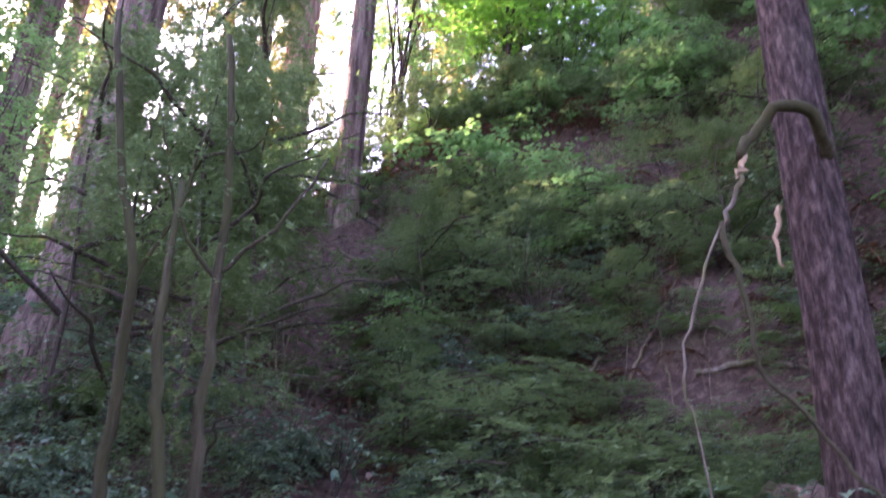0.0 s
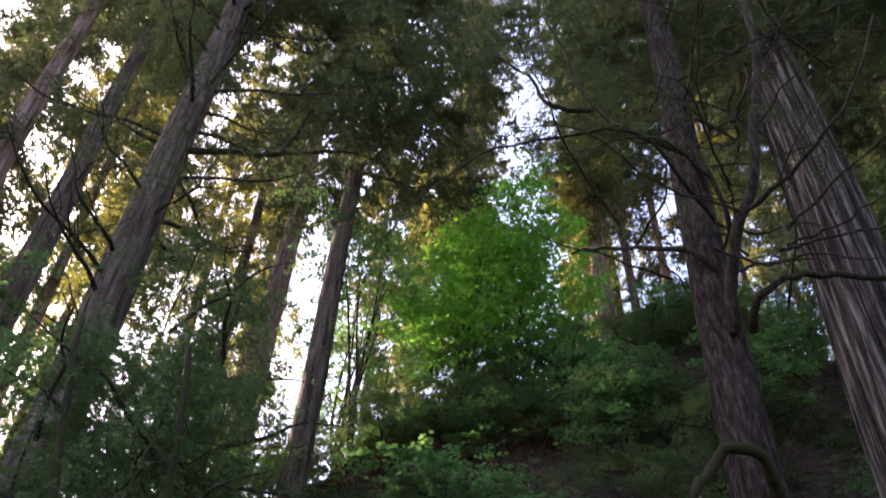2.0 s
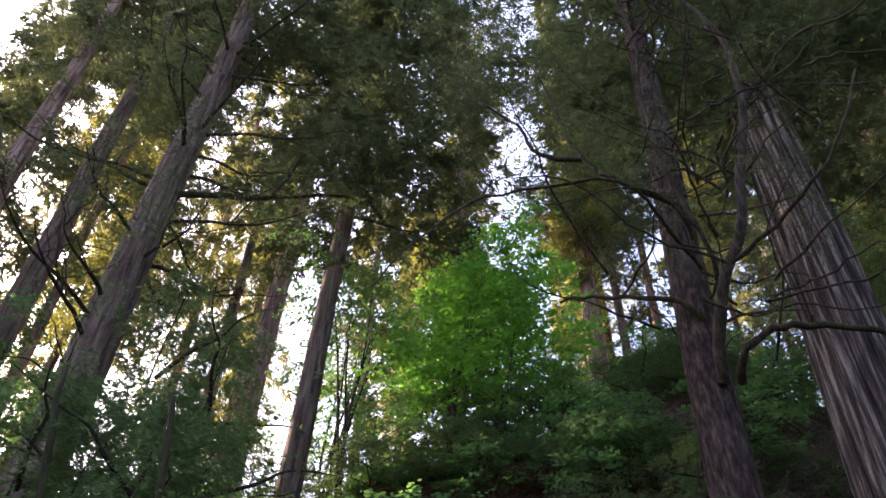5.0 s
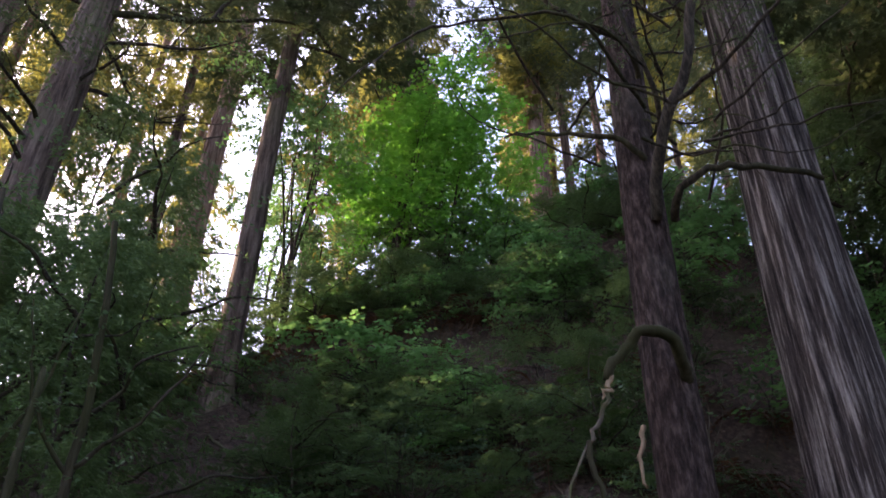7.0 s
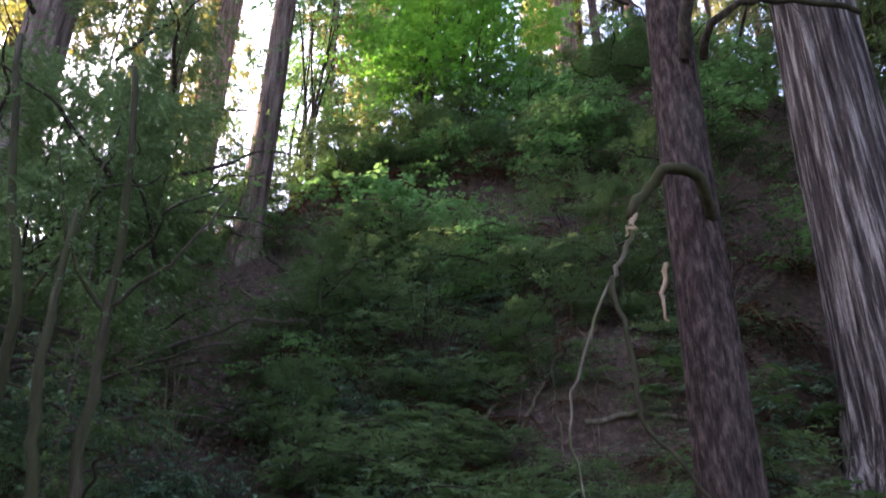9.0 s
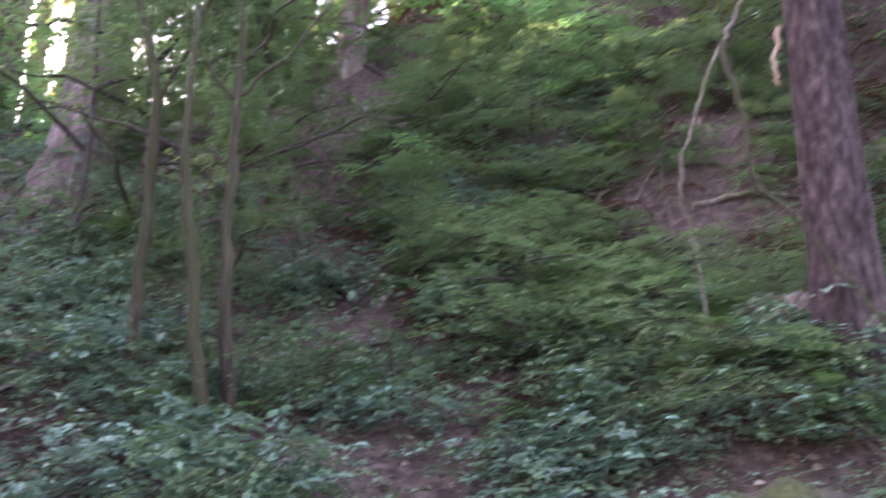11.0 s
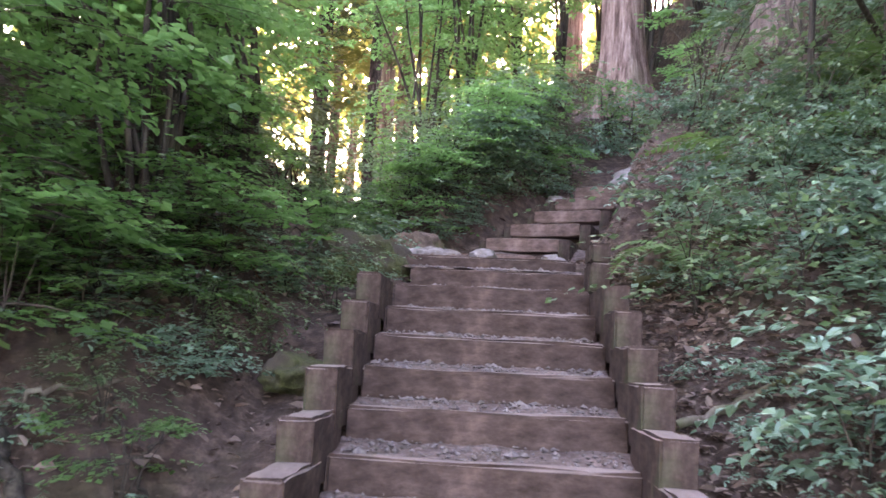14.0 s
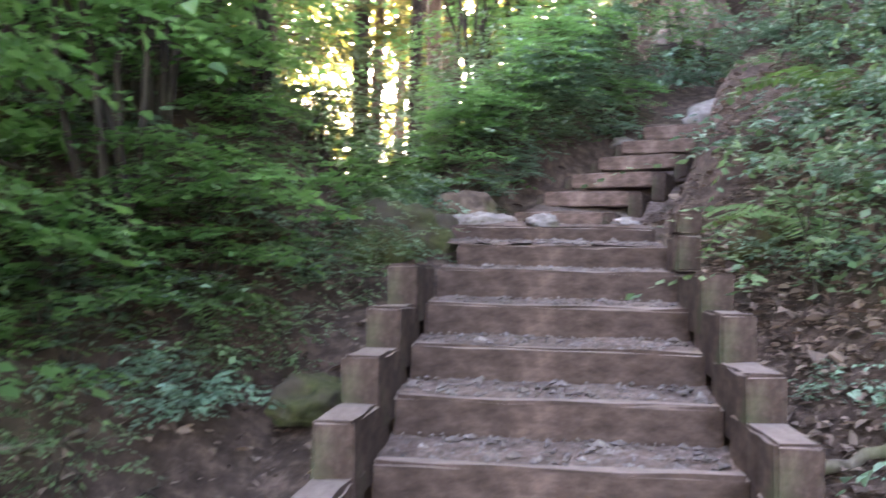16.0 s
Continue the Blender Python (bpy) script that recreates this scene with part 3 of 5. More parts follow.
def timber_mesh(name, lx, ly, lz, mat, seed, wear=0.006, bevel=0.012):
    """Sawn timber with rounded, slightly uneven arrises; origin at the middle of its top front edge."""
    rng = random.Random(seed)
    bm = bmesh.new()
    bmesh.ops.create_cube(bm, size=1.0)
    for v in bm.verts:
        v.co = Vector((v.co.x * lx, v.co.y * ly + ly / 2, v.co.z * lz - lz / 2))
    long_axis = 0 if lx > ly else 1
    cut = [e for e in bm.edges if abs((e.verts[0].co - e.verts[1].co)[long_axis]) > 0.5 * max(lx, ly)]
    bmesh.ops.subdivide_edges(bm, edges=cut, cuts=5, use_grid_fill=True)
    bmesh.ops.bevel(bm, geom=[e for e in bm.edges if e.calc_face_angle(0) > 1.0], offset=bevel, segments=2, affect='EDGES')
    for v in bm.verts:
        v.co += Vector([rng.uniform(-wear, wear) for _ in range(3)])
    me = bpy.data.meshes.new(name)
    bm.to_mesh(me)
    bm.free()
    me.materials.append(mat)
    return me


lower = thing("timber_steps", "weathered brown timber steps with gravel treads and stepped side beams", "outdoor steps", kind="")
mid_x, wide = (STEP_X0 + STEP_X1) / 2, STEP_X1 - STEP_X0
riser_meshes = [timber_mesh("riser_beam", wide, 0.09, 0.2, TIMBER, s) for s in range(4)]
side_meshes = [timber_mesh("side_beam", 0.14, 0.62, 0.27, TIMBER_SIDE, 20 + s, 0.005, 0.01) for s in range(4)]
for k in STEPS:
    y, z = STEP_Y + k * RUN, STEP_Z + k * RISE
    if k == 5:
        r = part("riser_beam", timber_mesh("riser_beam", 1.2, 0.09, 0.2, TIMBER, 77), lower)
        r.matrix_basis = pose(0.92, y, z - 0.022, 0, 0, 0.6)
    else:
        r = part("riser_beam", riser_meshes[k % 4], lower)
        r.matrix_basis = pose(mid_x - (0.02 if k == 6 else 0), y, z - (0.055 if k == 6 else 0), random.uniform(-1, 1), random.uniform(-0.35, 0.35), random.uniform(-0.5, 0.5))
    if k < 4:
        s = part("side_beam", side_meshes[k % 4], lower)
        s.matrix_basis = pose(STEP_X1 + 0.074, y - 0.3 + random.uniform(-0.02, 0.02), z + 0.165 + random.uniform(-0.012, 0.012), 0, random.uniform(-1, 1), random.uniform(-1, 1))
        s = part("side_beam", side_meshes[(k + 2) % 4], lower)
        s.matrix_basis = pose(STEP_X0 - 0.074, y - 0.27 + random.uniform(-0.02, 0.02), z + 0.17 + random.uniform(-0.012, 0.012), 0, random.uniform(-1, 1), random.uniform(-1, 1))
    if k < 6:
        # earth and gravel fill, a little higher against the next riser
        xs, ys = np.meshgrid(np.linspace(STEP_X0 - 0.01, STEP_X1 + 0.01, 26), np.linspace(y + 0.05, y + RUN + 0.02, 9), indexing="ij")
        f = (ys - y) / RUN
        zs = z - 0.022 + 0.045 * f + 0.012 * wavy(xs, ys, 9.0, k) + 0.008 * wavy(xs, ys, 23.0, k)
        ii, jj = np.meshgrid(np.arange(25), np.arange(8), indexing="ij")
        q = (ii * 9 + jj)[..., None] + np.array([0, 9, 10, 1])
        part("tread", mesh_np("tread", np.stack([xs, ys, zs], axis=-1).reshape(-1, 3), q.reshape(-1, 4), TREAD, True), lower, "trodden earth and gravel tread")
# dark end blocks stacked at the head of the right-hand beams
for z, h in ((STEP_Z + 4 * RISE + 0.33, 0.12), (STEP_Z + 4 * RISE + 0.21, 0.2)):
    s = part("end_block", timber_mesh("end_block", 0.13, 0.3, h, TIMBER_SIDE, int(z * 100)), lower, "dark mossy end block")
    s.matrix_basis = pose(STEP_X1 + 0.08, STEP_Y + 4.3 * RUN, z, 0, 0, 2)

upper = thing("timber_steps", "narrow brown plank steps with open dark risers", "outdoor steps")
plank = timber_mesh("tread_plank", 0.74, 0.3, 0.13, PLANK, 5, 0.005, 0.01)
cheek = timber_mesh("side_block", 0.12, 0.5, 0.26, TIMBER_SIDE, 6, 0.005, 0.01)
for i in range(6):
    f = i / 5
    x, y, z = (UPPER0[j] + (UPPER1[j] - UPPER0[j]) * f for j in range(3))
    turn = -13 - 16 * f
    m = pose(x - 0.14, y, z, 0, 0, turn)
    part("tread_plank", plank, upper).matrix_basis = m @ pose(random.uniform(-0.01, 0.01), 0, 0, 1, random.uniform(-0.6, 0.6), 0)
    part("side_block", cheek, upper).matrix_basis = m @ pose(0.41, 0.02, -0.01)
    part("side_block", cheek, upper).matrix_basis = m @ pose(-0.41, 0.06, -0.02)


def scatter_mesh(name, n, place, size, mat, seed, flat=0.6):
    """Many small angular stones in one mesh."""
    rng = np.random.default_rng(seed)
    base = np.array([[1, 0, 0], [-1, 0, 0], [0, 1, 0], [0, -1, 0], [0, 0, 1], [0, 0, -1]], dtype=float)
    tri = np.array([[0, 2, 4], [2, 1, 4], [1, 3, 4], [3, 0, 4], [2, 0, 5], [1, 2, 5], [3, 1, 5], [0, 3, 5]])
    p = place(rng, n)
    s = size * rng.lognormal(0, 0.5, n)
    a = rng.uniform(0, 6.28, n)
    sh = base[None] * rng.uniform(0.6, 1.3, (n, 6, 1)) * np.array([1, 1, flat])
    c, d = np.cos(a)[:, None], np.sin(a)[:, None]
    rot = np.stack([sh[..., 0] * c - sh[..., 1] * d, sh[..., 0] * d + sh[..., 1] * c, sh[..., 2]], axis=-1)
    v = p[:, None, :] + rot * s[:, None, None]
    return mesh_np(name, v.reshape(-1, 3), (np.arange(n)[:, None, None] * 6 + tri[None]).reshape(-1, 3), mat)


def on_treads(rng, n):
    k = rng.integers(-5, 6, n)
    f = rng.beta(1.2, 1.2, n)
    x = rng.uniform(STEP_X0 + 0.03, STEP_X1 - 0.03, n)
    y = STEP_Y + k * RUN + 0.1 + f * (RUN - 0.1)
    return np.stack([x, y, STEP_Z + k * RISE - 0.018 + 0.05 * (y - STEP_Y - k * RUN) / RUN], axis=-1)


def on_way(rng, n):
    y = np.where(rng.random(n) < 0.6, rng.uniform(-1.5, 3.0, n), rng.uniform(7.9, 9.7, n))
    x = rng.uniform(0.2, 1.6, n)
    return np.stack([x, y, ground_z(x, y) + 0.005], axis=-1)


tagged(new("gravel", scatter_mesh("gravel", 3600, on_treads, 0.009, GRAVEL, 3)), "small grey gravel scattered on the step treads", "gravel", kind="stuff")
tagged(new("gravel", scatter_mesh("gravel", 1500, on_way, 0.014, GRAVEL, 4)), "small grey gravel on the trodden way", "gravel", kind="stuff")

# ---- limbs of the trees that stand out ----


def limb(tree, name, points, r0, r1, mat, label="", sides=7):
    o = np.array(tree.matrix_world.translation) if tree else np.zeros(3)
    line = smooth_line(np.array(points) - o, 4)
    rng = np.random.default_rng(int(abs(points[0][0]) * 1000))
    line[1:-1] += rng.normal(0, 0.012, line[1:-1].shape)
    return part(name, tube(name, line, [r0, r1], mat, sides, knobs=0.1, rng=rng), tree, label) if tree else tube(name, line, [r0, r1], mat, sides, knobs=0.1, rng=rng)


bpy.context.view_layer.update()
limb(T_FIR, "broken_limb", [(6.5, 2.2, 5.25), (6.2, 2.15, 5.45), (5.98, 2.27, 5.49), (5.91, 2.45, 5.33), (5.86, 2.58, 5.1)], 0.055, 0.04, MOSSY_BARK, "mossy limb snapped off at its end")
limb(T_FIR, "splinter", [(5.87, 2.56, 5.13), (5.84, 2.6, 5.02), (5.81, 2.62, 4.93)], 0.03, 0.004, PALE_WOOD, "pale torn wood at the break")
limb(T_FIR, "limb", [(6.5, 2.2, 6.9), (6.29, 2.04, 7.26), (6.15, 1.81, 7.62), (6.04, 1.48, 8.09), (6.0, 1.22, 8.91), (5.95, 1.0, 9.66)], 0.06, 0.045, DARK_BARK)
limb(T_FIR, "limb", [(5.95, 1.0, 9.6), (5.95, 0.98, 10.82), (5.88, 1.28, 12.37), (5.8, 1.5, 13.6)], 0.045, 0.02, DARK_BARK)
limb(T_FIR, "limb", [(5.95, 1.02, 9.55), (6.0, 0.65, 9.93), (5.94, 0.24, 10.1), (5.85, -0.25, 9.76), (5.8, -0.8, 10.1)], 0.028, 0.01, DARK_BARK)
limb(T_FIR, "limb", [(6.5, 2.1, 8.75), (6.17, 2.05, 8.9), (5.65, 2.3, 8.98), (5.29, 2.59, 9.37), (5.12, 2.69, 10.14), (4.9, 2.8, 10.9)], 0.036, 0.012, DARK_BARK)
limb(T_FIR, "limb", [(5.3, 2.58, 9.3), (5.0, 2.9, 9.35), (4.82, 3.01, 9.77), (4.5, 3.3, 10.2)], 0.03, 0.01, DARK_BARK)
limb(T_FIR, "limb", [(6.5, 2.0, 7.9), (6.23, 1.89, 8.12), (5.8, 1.91, 9.0), (5.68, 1.95, 10.29), (5.63, 1.8, 11.19), (5.5, 1.9, 12.5)], 0.03, 0.012, DARK_BARK)
limb(T_FIR, "limb", [(6.55, 2.05, 6.85), (6.34, 1.87, 7.0), (6.53, 1.57, 7.2), (7.02, 1.24, 7.38), (7.5, 0.9, 7.4)], 0.04, 0.028, MOSSY_BARK)
limb(T_FIR, "limb", [(6.5, 2.2, 7.65), (6.29, 2.32, 7.81), (6.15, 2.66, 7.99), (6.03, 3.11, 8.19), (5.9, 3.4, 8.2)], 0.035, 0.012, MOSSY_BARK)
limb(T_FIR, "limb", [(6.1, 1.7, 7.7), (6.09, 1.65, 7.77), (6.04, 1.05, 7.93), (5.92, 0.45, 8.26), (5.8, 0.0, 8.9)], 0.03, 0.01, DARK_BARK)
limb(T_FIR, "limb", [(6.5, 2.1, 8.3), (5.7, 2.05, 8.2), (4.98, 2.07, 8.18), (4.55, 2.87, 8.28), (4.22, 3.31, 8.03), (3.91, 3.66, 7.47), (3.75, 3.83, 7.02)], 0.022, 0.005, DARK_BARK)
rng = np.random.default_rng(12)
for i in range(64):
    # bare twigs that cross the view below the crown
    z = rng.uniform(7, 13)
    a = rng.uniform(-2.9, 0.6) - 1.2
    ln = rng.uniform(0.8, 2.2)
    p = np.array([6.3 + rng.normal(0, 0.35), 1.7 + rng.normal(0, 0.5), z])
    d = np.array([math.cos(a), math.sin(a), rng.uniform(-0.2, 0.6)])
    limb(T_FIR, "twig", [tuple(p), tuple(p + d * ln * 0.35 + rng.normal(0, 0.06, 3)), tuple(p + d * ln * 0.7 + rng.normal(0, 0.1, 3)), tuple(p + d * ln + rng.normal(0, 0.15, 3))], 0.016, 0.003, DARK_BARK, sides=5)
limb(T_ONE, "limb", [(4.5, 10.9, 14.5), (4.87, 10.57, 14.87), (5.8, 10.1, 15.28), (6.23, 9.84, 15.5), (7.17, 9.18, 15.92), (7.9, 8.7, 15.8)], 0.08, 0.02, MOSSY_BARK)
limb(T_ONE, "limb", [(6.15, 9.88, 15.5), (6.35, 9.75, 16.3), (6.48, 9.67, 17.03), (6.8, 9.5, 17.4)], 0.05, 0.02, DARK_BARK)
for i in range(28):
    z, a, ln = rng.uniform(9, 21), rng.uniform(2.2, 6.8), rng.uniform(1.5, 3.6)
    p = np.array([4.25 + 1.1 * (z - 5.6) / 32, 11.15 - 0.6 * (z - 5.6) / 32, z])
    d = np.array([math.cos(a), math.sin(a), 0.0])
    limb(T_ONE, "limb", [tuple(p), tuple(p + d * ln * 0.3 + (0, 0, 0.05)), tuple(p + d * ln * 0.7 + (0, 0, -0.1)), tuple(p + d * ln + (0, 0, 0.3))], 0.05, 0.008, DARK_BARK, sides=6)
    for j in range(3):
        q = p + d * ln * rng.uniform(0.35, 0.9)
        e = np.array([math.cos(a + rng.normal(0, 0.8)), math.sin(a + rng.normal(0, 0.8)), rng.uniform(-0.1, 0.8)]) * rng.uniform(0.5, 1.2)
        limb(T_ONE, "twig", [tuple(q), tuple(q + e * 0.5 + rng.normal(0, 0.07, 3)), tuple(q + e)], 0.016, 0.004, DARK_BARK, sides=4)



def hang_sprays(tree, lines, count, seed, mat, leaf=0.06, length=0.45, spread=0.3):
    """Drooping needle sprays hung along limbs."""
    r = np.random.default_rng(seed)
    pts = np.vstack([smooth_line(l, 6) for l in lines])
    c = pts[r.integers(0, len(pts), count)] + r.normal(0, spread, (count, 3)) - np.array(tree.matrix_world.translation)
    ways = r.normal(0, 1, (count, 3)) * (1, 1, 0.25)
    v, q = spray_leaves(r, c, ways, 11, length, leaf, False, 0.55, 0.28)
    part("foliage", mesh_np("foliage", v, q, mat), tree)


fork = thing("dead_branch", "bare mossy forked branch hanging against the slope", "branch")
limb(fork, "stem", [(5.85, 2.6, 5.0), (5.82, 2.68, 4.8), (5.78, 2.75, 4.6)], 0.018, 0.018, GREY_WOOD)
limb(fork, "prong", [(5.78, 2.75, 4.62), (5.7, 2.92, 4.18), (5.62, 3.07, 3.75), (5.6, 3.1, 3.45), (5.63, 3.05, 3.16), (5.66, 3.0, 2.4)], 0.012, 0.007, GREY_WOOD)
limb(fork, "prong", [(5.78, 2.75, 4.62), (5.8, 2.71, 4.24), (5.82, 2.67, 3.7), (5.82, 2.66, 3.53), (5.91, 2.45, 3.21), (5.97, 2.3, 2.92), (6.05, 2.1, 2.61), (6.1, 1.9, 2.2)], 0.022, 0.012, MOSSY_BARK)

# ---- small trees and shrubs ----


def spray_leaves(rng, centres, ways, count, length, leaf, broad=True, droop=0.25, wide=0.55):
    """Flat sprays: leaves set alternately along a twig."""
    n = len(centres)
    t = np.linspace(0.1, 1.0, count)[None, :].repeat(n, 0)
    w = unit(ways)
    side = unit(np.cross(w, np.tile([0.0, 0.0, 1.0], (n, 1))))
    ln = length * rng.uniform(0.6, 1.3, (n, 1))
    along = (t * ln)[..., None] * w[:, None, :]
    sag = np.zeros_like(along)
    sag[..., 2] = -droop * t * t * ln
    pos = centres[:, None, :] + along + sag + rng.normal(0, leaf * 0.12, along.shape)
    sgn = np.where(np.arange(count) % 2 == 0, 1.0, -1.0)[None, :, None]
    way = w[:, None, :] * 0.55 + side[:, None, :] * sgn * rng.uniform(0.5, 1.1, (n, count, 1)) + rng.normal(0, 0.18, along.shape)
    way[..., 2] -= 0.15
    up = np.tile([0.0, 0.0, 1.0], (n * count, 1)) + rng.normal(0, 0.28, (n * count, 3))
    l = leaf * rng.uniform(0.55, 1.35, n * count)
    make = broad_leaves if broad else needle_arrays if wide < 0.4 else leaves_arrays
    return make(pos.reshape(-1, 3), way.reshape(-1, 3), up, l, l * wide)


hang_sprays(T_FIR, [[(6.3, 2.0, 8.9), (5.3, 2.6, 9.4), (4.8, 3.0, 10.2), (4.4, 3.3, 11.2)], [(5.3, 2.6, 9.4), (5.0, 2.8, 11.0), (4.8, 3.0, 12.6)], [(6.2, 2.0, 9.5), (5.6, 2.4, 11.5), (5.0, 2.8, 13.5)]], 420, 61, NEEDLE)
hang_sprays(T_FIR, [[(6.0, 1.0, 9.6), (5.9, 0.2, 10.1), (5.8, -0.8, 10.3)], [(6.0, 1.3, 10.8), (6.3, 0.2, 11.8), (6.5, -0.8, 12.4)], [(6.5, 1.2, 8.6), (6.7, 0.4, 9.0), (6.9, -0.2, 9.2)]], 420, 62, NEEDLE)
hang_sprays(T_ONE, [[(4.9, 10.6, 14.9), (6.2, 9.8, 15.6), (7.9, 8.7, 15.9)], [(5.2, 10.4, 17.5), (6.4, 9.6, 18.2), (7.6, 8.8, 18.0)], [(4.3, 10.8, 13.0), (3.4, 10.2, 13.4), (2.6, 9.8, 13.3)], [(4.4, 10.8, 16.0), (3.6, 10.0, 16.6), (3.0, 9.4, 16.4)]], 700, 63, NEEDLE, 0.1, 0.7, 0.45)


def tubes_mesh(name, lines, r0, r1, mat, sides=4):
    """Several stems that grow from one root, as one mesh."""
    vs, qs, at = [], [], 0
    for line in lines:
        v, q, cap = tube_arrays(line, [r0, r1], sides)
        vs.append(v)
        qs.append(q + at)
        at += len(v)
    return mesh_np(name, np.vstack(vs), np.vstack(qs), mat, True)


def layered_meshes(seed, height, spread, boughs, sprays, leaf, mat, stems, stem_mat, per=9, length=0.4, broad=False, wide=0.3, low=0.2, lean=(0, 0), thick=0.007, droop=0.12, split=False):
    """Stems and flat, level tiers of foliage carried by side twigs, with dark gaps between the tiers."""
    rng = np.random.default_rng(seed)
    lines = []
    for i in range(stems):
        a = rng.uniform(0, 6.28)
        d = np.array([math.cos(a), math.sin(a), 0]) * spread * rng.uniform(0.15, 0.6) + (lean[0], lean[1], 0)
        h = height * rng.uniform(0.75, 1.0)
        pts = np.array([(0, 0, -0.15), d * 0.12 + (0, 0, h * 0.3), d * 0.45 + (0, 0, h * 0.68), d + (0, 0, h)]) + rng.normal(0, 0.02, (4, 3)) * height
        pts[0] = (rng.normal(0, 0.07), rng.normal(0, 0.07), -0.15)
        lines.append(smooth_line(pts, 4))
    twigs, cs, ways = [], [], []
    for i in range(boughs):
        line = lines[rng.integers(0, stems)]
        f = low + (1 - low) * rng.random()
        b = line[min(len(line) - 1, int(f * len(line)))]
        a = rng.uniform(0, 6.28)
        d = np.array([math.cos(a), math.sin(a), 0.0])
        side = np.array([-d[1], d[0], 0.0])
        reach = spread * rng.uniform(0.45, 1.0) * (1.15 - 0.6 * f)
        t = np.linspace(0, 1, 5)[:, None]
        twig = b + d * reach * t + np.array([0, 0, 1.0]) * (0.12 * reach * t - (droop + 0.12) * reach * t * t)
        twigs.append(twig)
        k = rng.uniform(0.2, 1.0, sprays)
        off = rng.normal(0, 0.2, sprays) * reach * (1.1 - 0.6 * k)
        cs.append(b + d * (reach * k)[:, None] + side * off[:, None] + np.array([0, 0, 1.0]) * (0.12 * reach * k - (droop + 0.12) * reach * k * k + rng.normal(0, 0.03, sprays))[:, None])
        ways.append(d * 0.8 + side * (np.sign(off) * rng.uniform(0.2, 1.1, sprays))[:, None] + rng.normal(0, 0.12, (sprays, 3)) * (1, 1, 0.5))
    v, q = spray_leaves(rng, np.vstack(cs), np.vstack(ways), per, length, leaf, broad, 0.2, wide)
    if split:
        wood = [tube("stem", l, [thick * height + 0.004, 0.003], stem_mat, 6) for l in lines] + [tubes_mesh("twig_work", twigs, 0.006, 0.002, stem_mat, 3)]
    else:
        wood = [tubes_mesh("twig_work", [l[::2] for l in lines] + twigs, thick * height + 0.003, 0.002, stem_mat, 4)]
    return wood, mesh_np("foliage", v, q, mat)


def shrub_meshes(seed, height, spread, sprays, leaf, mat, stems, stem_mat, per=9, length=0.35, broad=True, low=0.15, wide=0.55, top_heavy=1.0):
    """Stem meshes and one foliage mesh; origin at the ground."""
    rng = np.random.default_rng(seed)
    tubes, tips = [], []
    for i in range(stems):
        a = rng.uniform(0, 6.28)
        out = spread * rng.uniform(0.3, 0.85)
        h = height * rng.uniform(0.6, 1.0)
        d = np.array([math.cos(a), math.sin(a), 0])
        pts = np.array([(0, 0, -0.12), d * out * 0.2 + (0, 0, h * 0.35), d * out * 0.55 + (0, 0, h * 0.72), d * out + (0, 0, h)]) + rng.normal(0, 0.03, (4, 3)) * height
        pts[0] = (rng.normal(0, 0.06), rng.normal(0, 0.06), -0.12)
        line = smooth_line(pts, 4)
        tubes.append(line[::2])
        tips.append(line)
    lines = np.vstack([t[2:] for t in tips])
    pick = lines[rng.integers(0, len(lines), sprays)]
    off = rng.normal(0, 1, (sprays, 3)) * np.array([spread * 0.33, spread * 0.33, height * 0.14])
    c = pick + off
    c[:, 2] = np.clip(c[:, 2], height * low, None)
    ways = np.stack([c[:, 0], c[:, 1], np.zeros(sprays)], axis=-1) / spread + rng.normal(0, 0.5, (sprays, 3)) * np.array([1, 1, 0.35])
    v, q = spray_leaves(rng, c, ways, per, length, leaf, broad, 0.25, wide)
    return [tubes_mesh("twig_work", tubes, 0.007 * height + 0.004, 0.002, stem_mat)], mesh_np("foliage", v, q, mat)


def plant(name, meshes, label, category, group, m):
    t = thing(name, label, category, group, at=m)
    for s in meshes[0]:
        tagged(part(s.name.split(".")[0], s, t), kind="stuff" if s.name.startswith("twig_work") else "")
    part("foliage", meshes[1], t)
    return t


KINDS = {
    "maple": [layered_meshes(100 + i, 1.5, 1.0, 15, 7, 0.085, MAPLE, 4, DARK_BARK, 8, 0.36, False, 0.72, 0.3) for i in range(3)],
    "waxy": [shrub_meshes(110 + i, 0.6, 0.55, 52, 0.08, BLUE_SHRUB, 4, DARK_BARK, 8, 0.28, True, 0.12, 0.6) for i in range(3)],
    "green": [shrub_meshes(120 + i, 0.9, 0.75, 85, 0.065, SHRUB, 4, DARK_BARK, 9, 0.34, False, 0.12, 0.6) for i in range(3)],
    "feather": [layered_meshes(130 + i, 1.15, 1.15, 15, 10, 0.095, HEMLOCK, 2, DARK_BARK, 10, 0.38, False, 0.3, 0.15) for i in range(3)],
}
TALK = {"maple": ("vine_maple", "bright green vine maple with layered thin leaves on the slope", "maple shrub", "slope maples"),
        "waxy": ("low_shrub", "low bluish-green shrub with waxy leaves on the forest floor", "shrub", "low shrubs"),
        "green": ("leafy_shrub", "green leafy shrub rooted in brown litter", "shrub", "leafy shrubs"),
        "feather": ("hemlock_sapling", "dark feathery hemlock sapling on the bank", "sapling", "saplings")}
first = {}


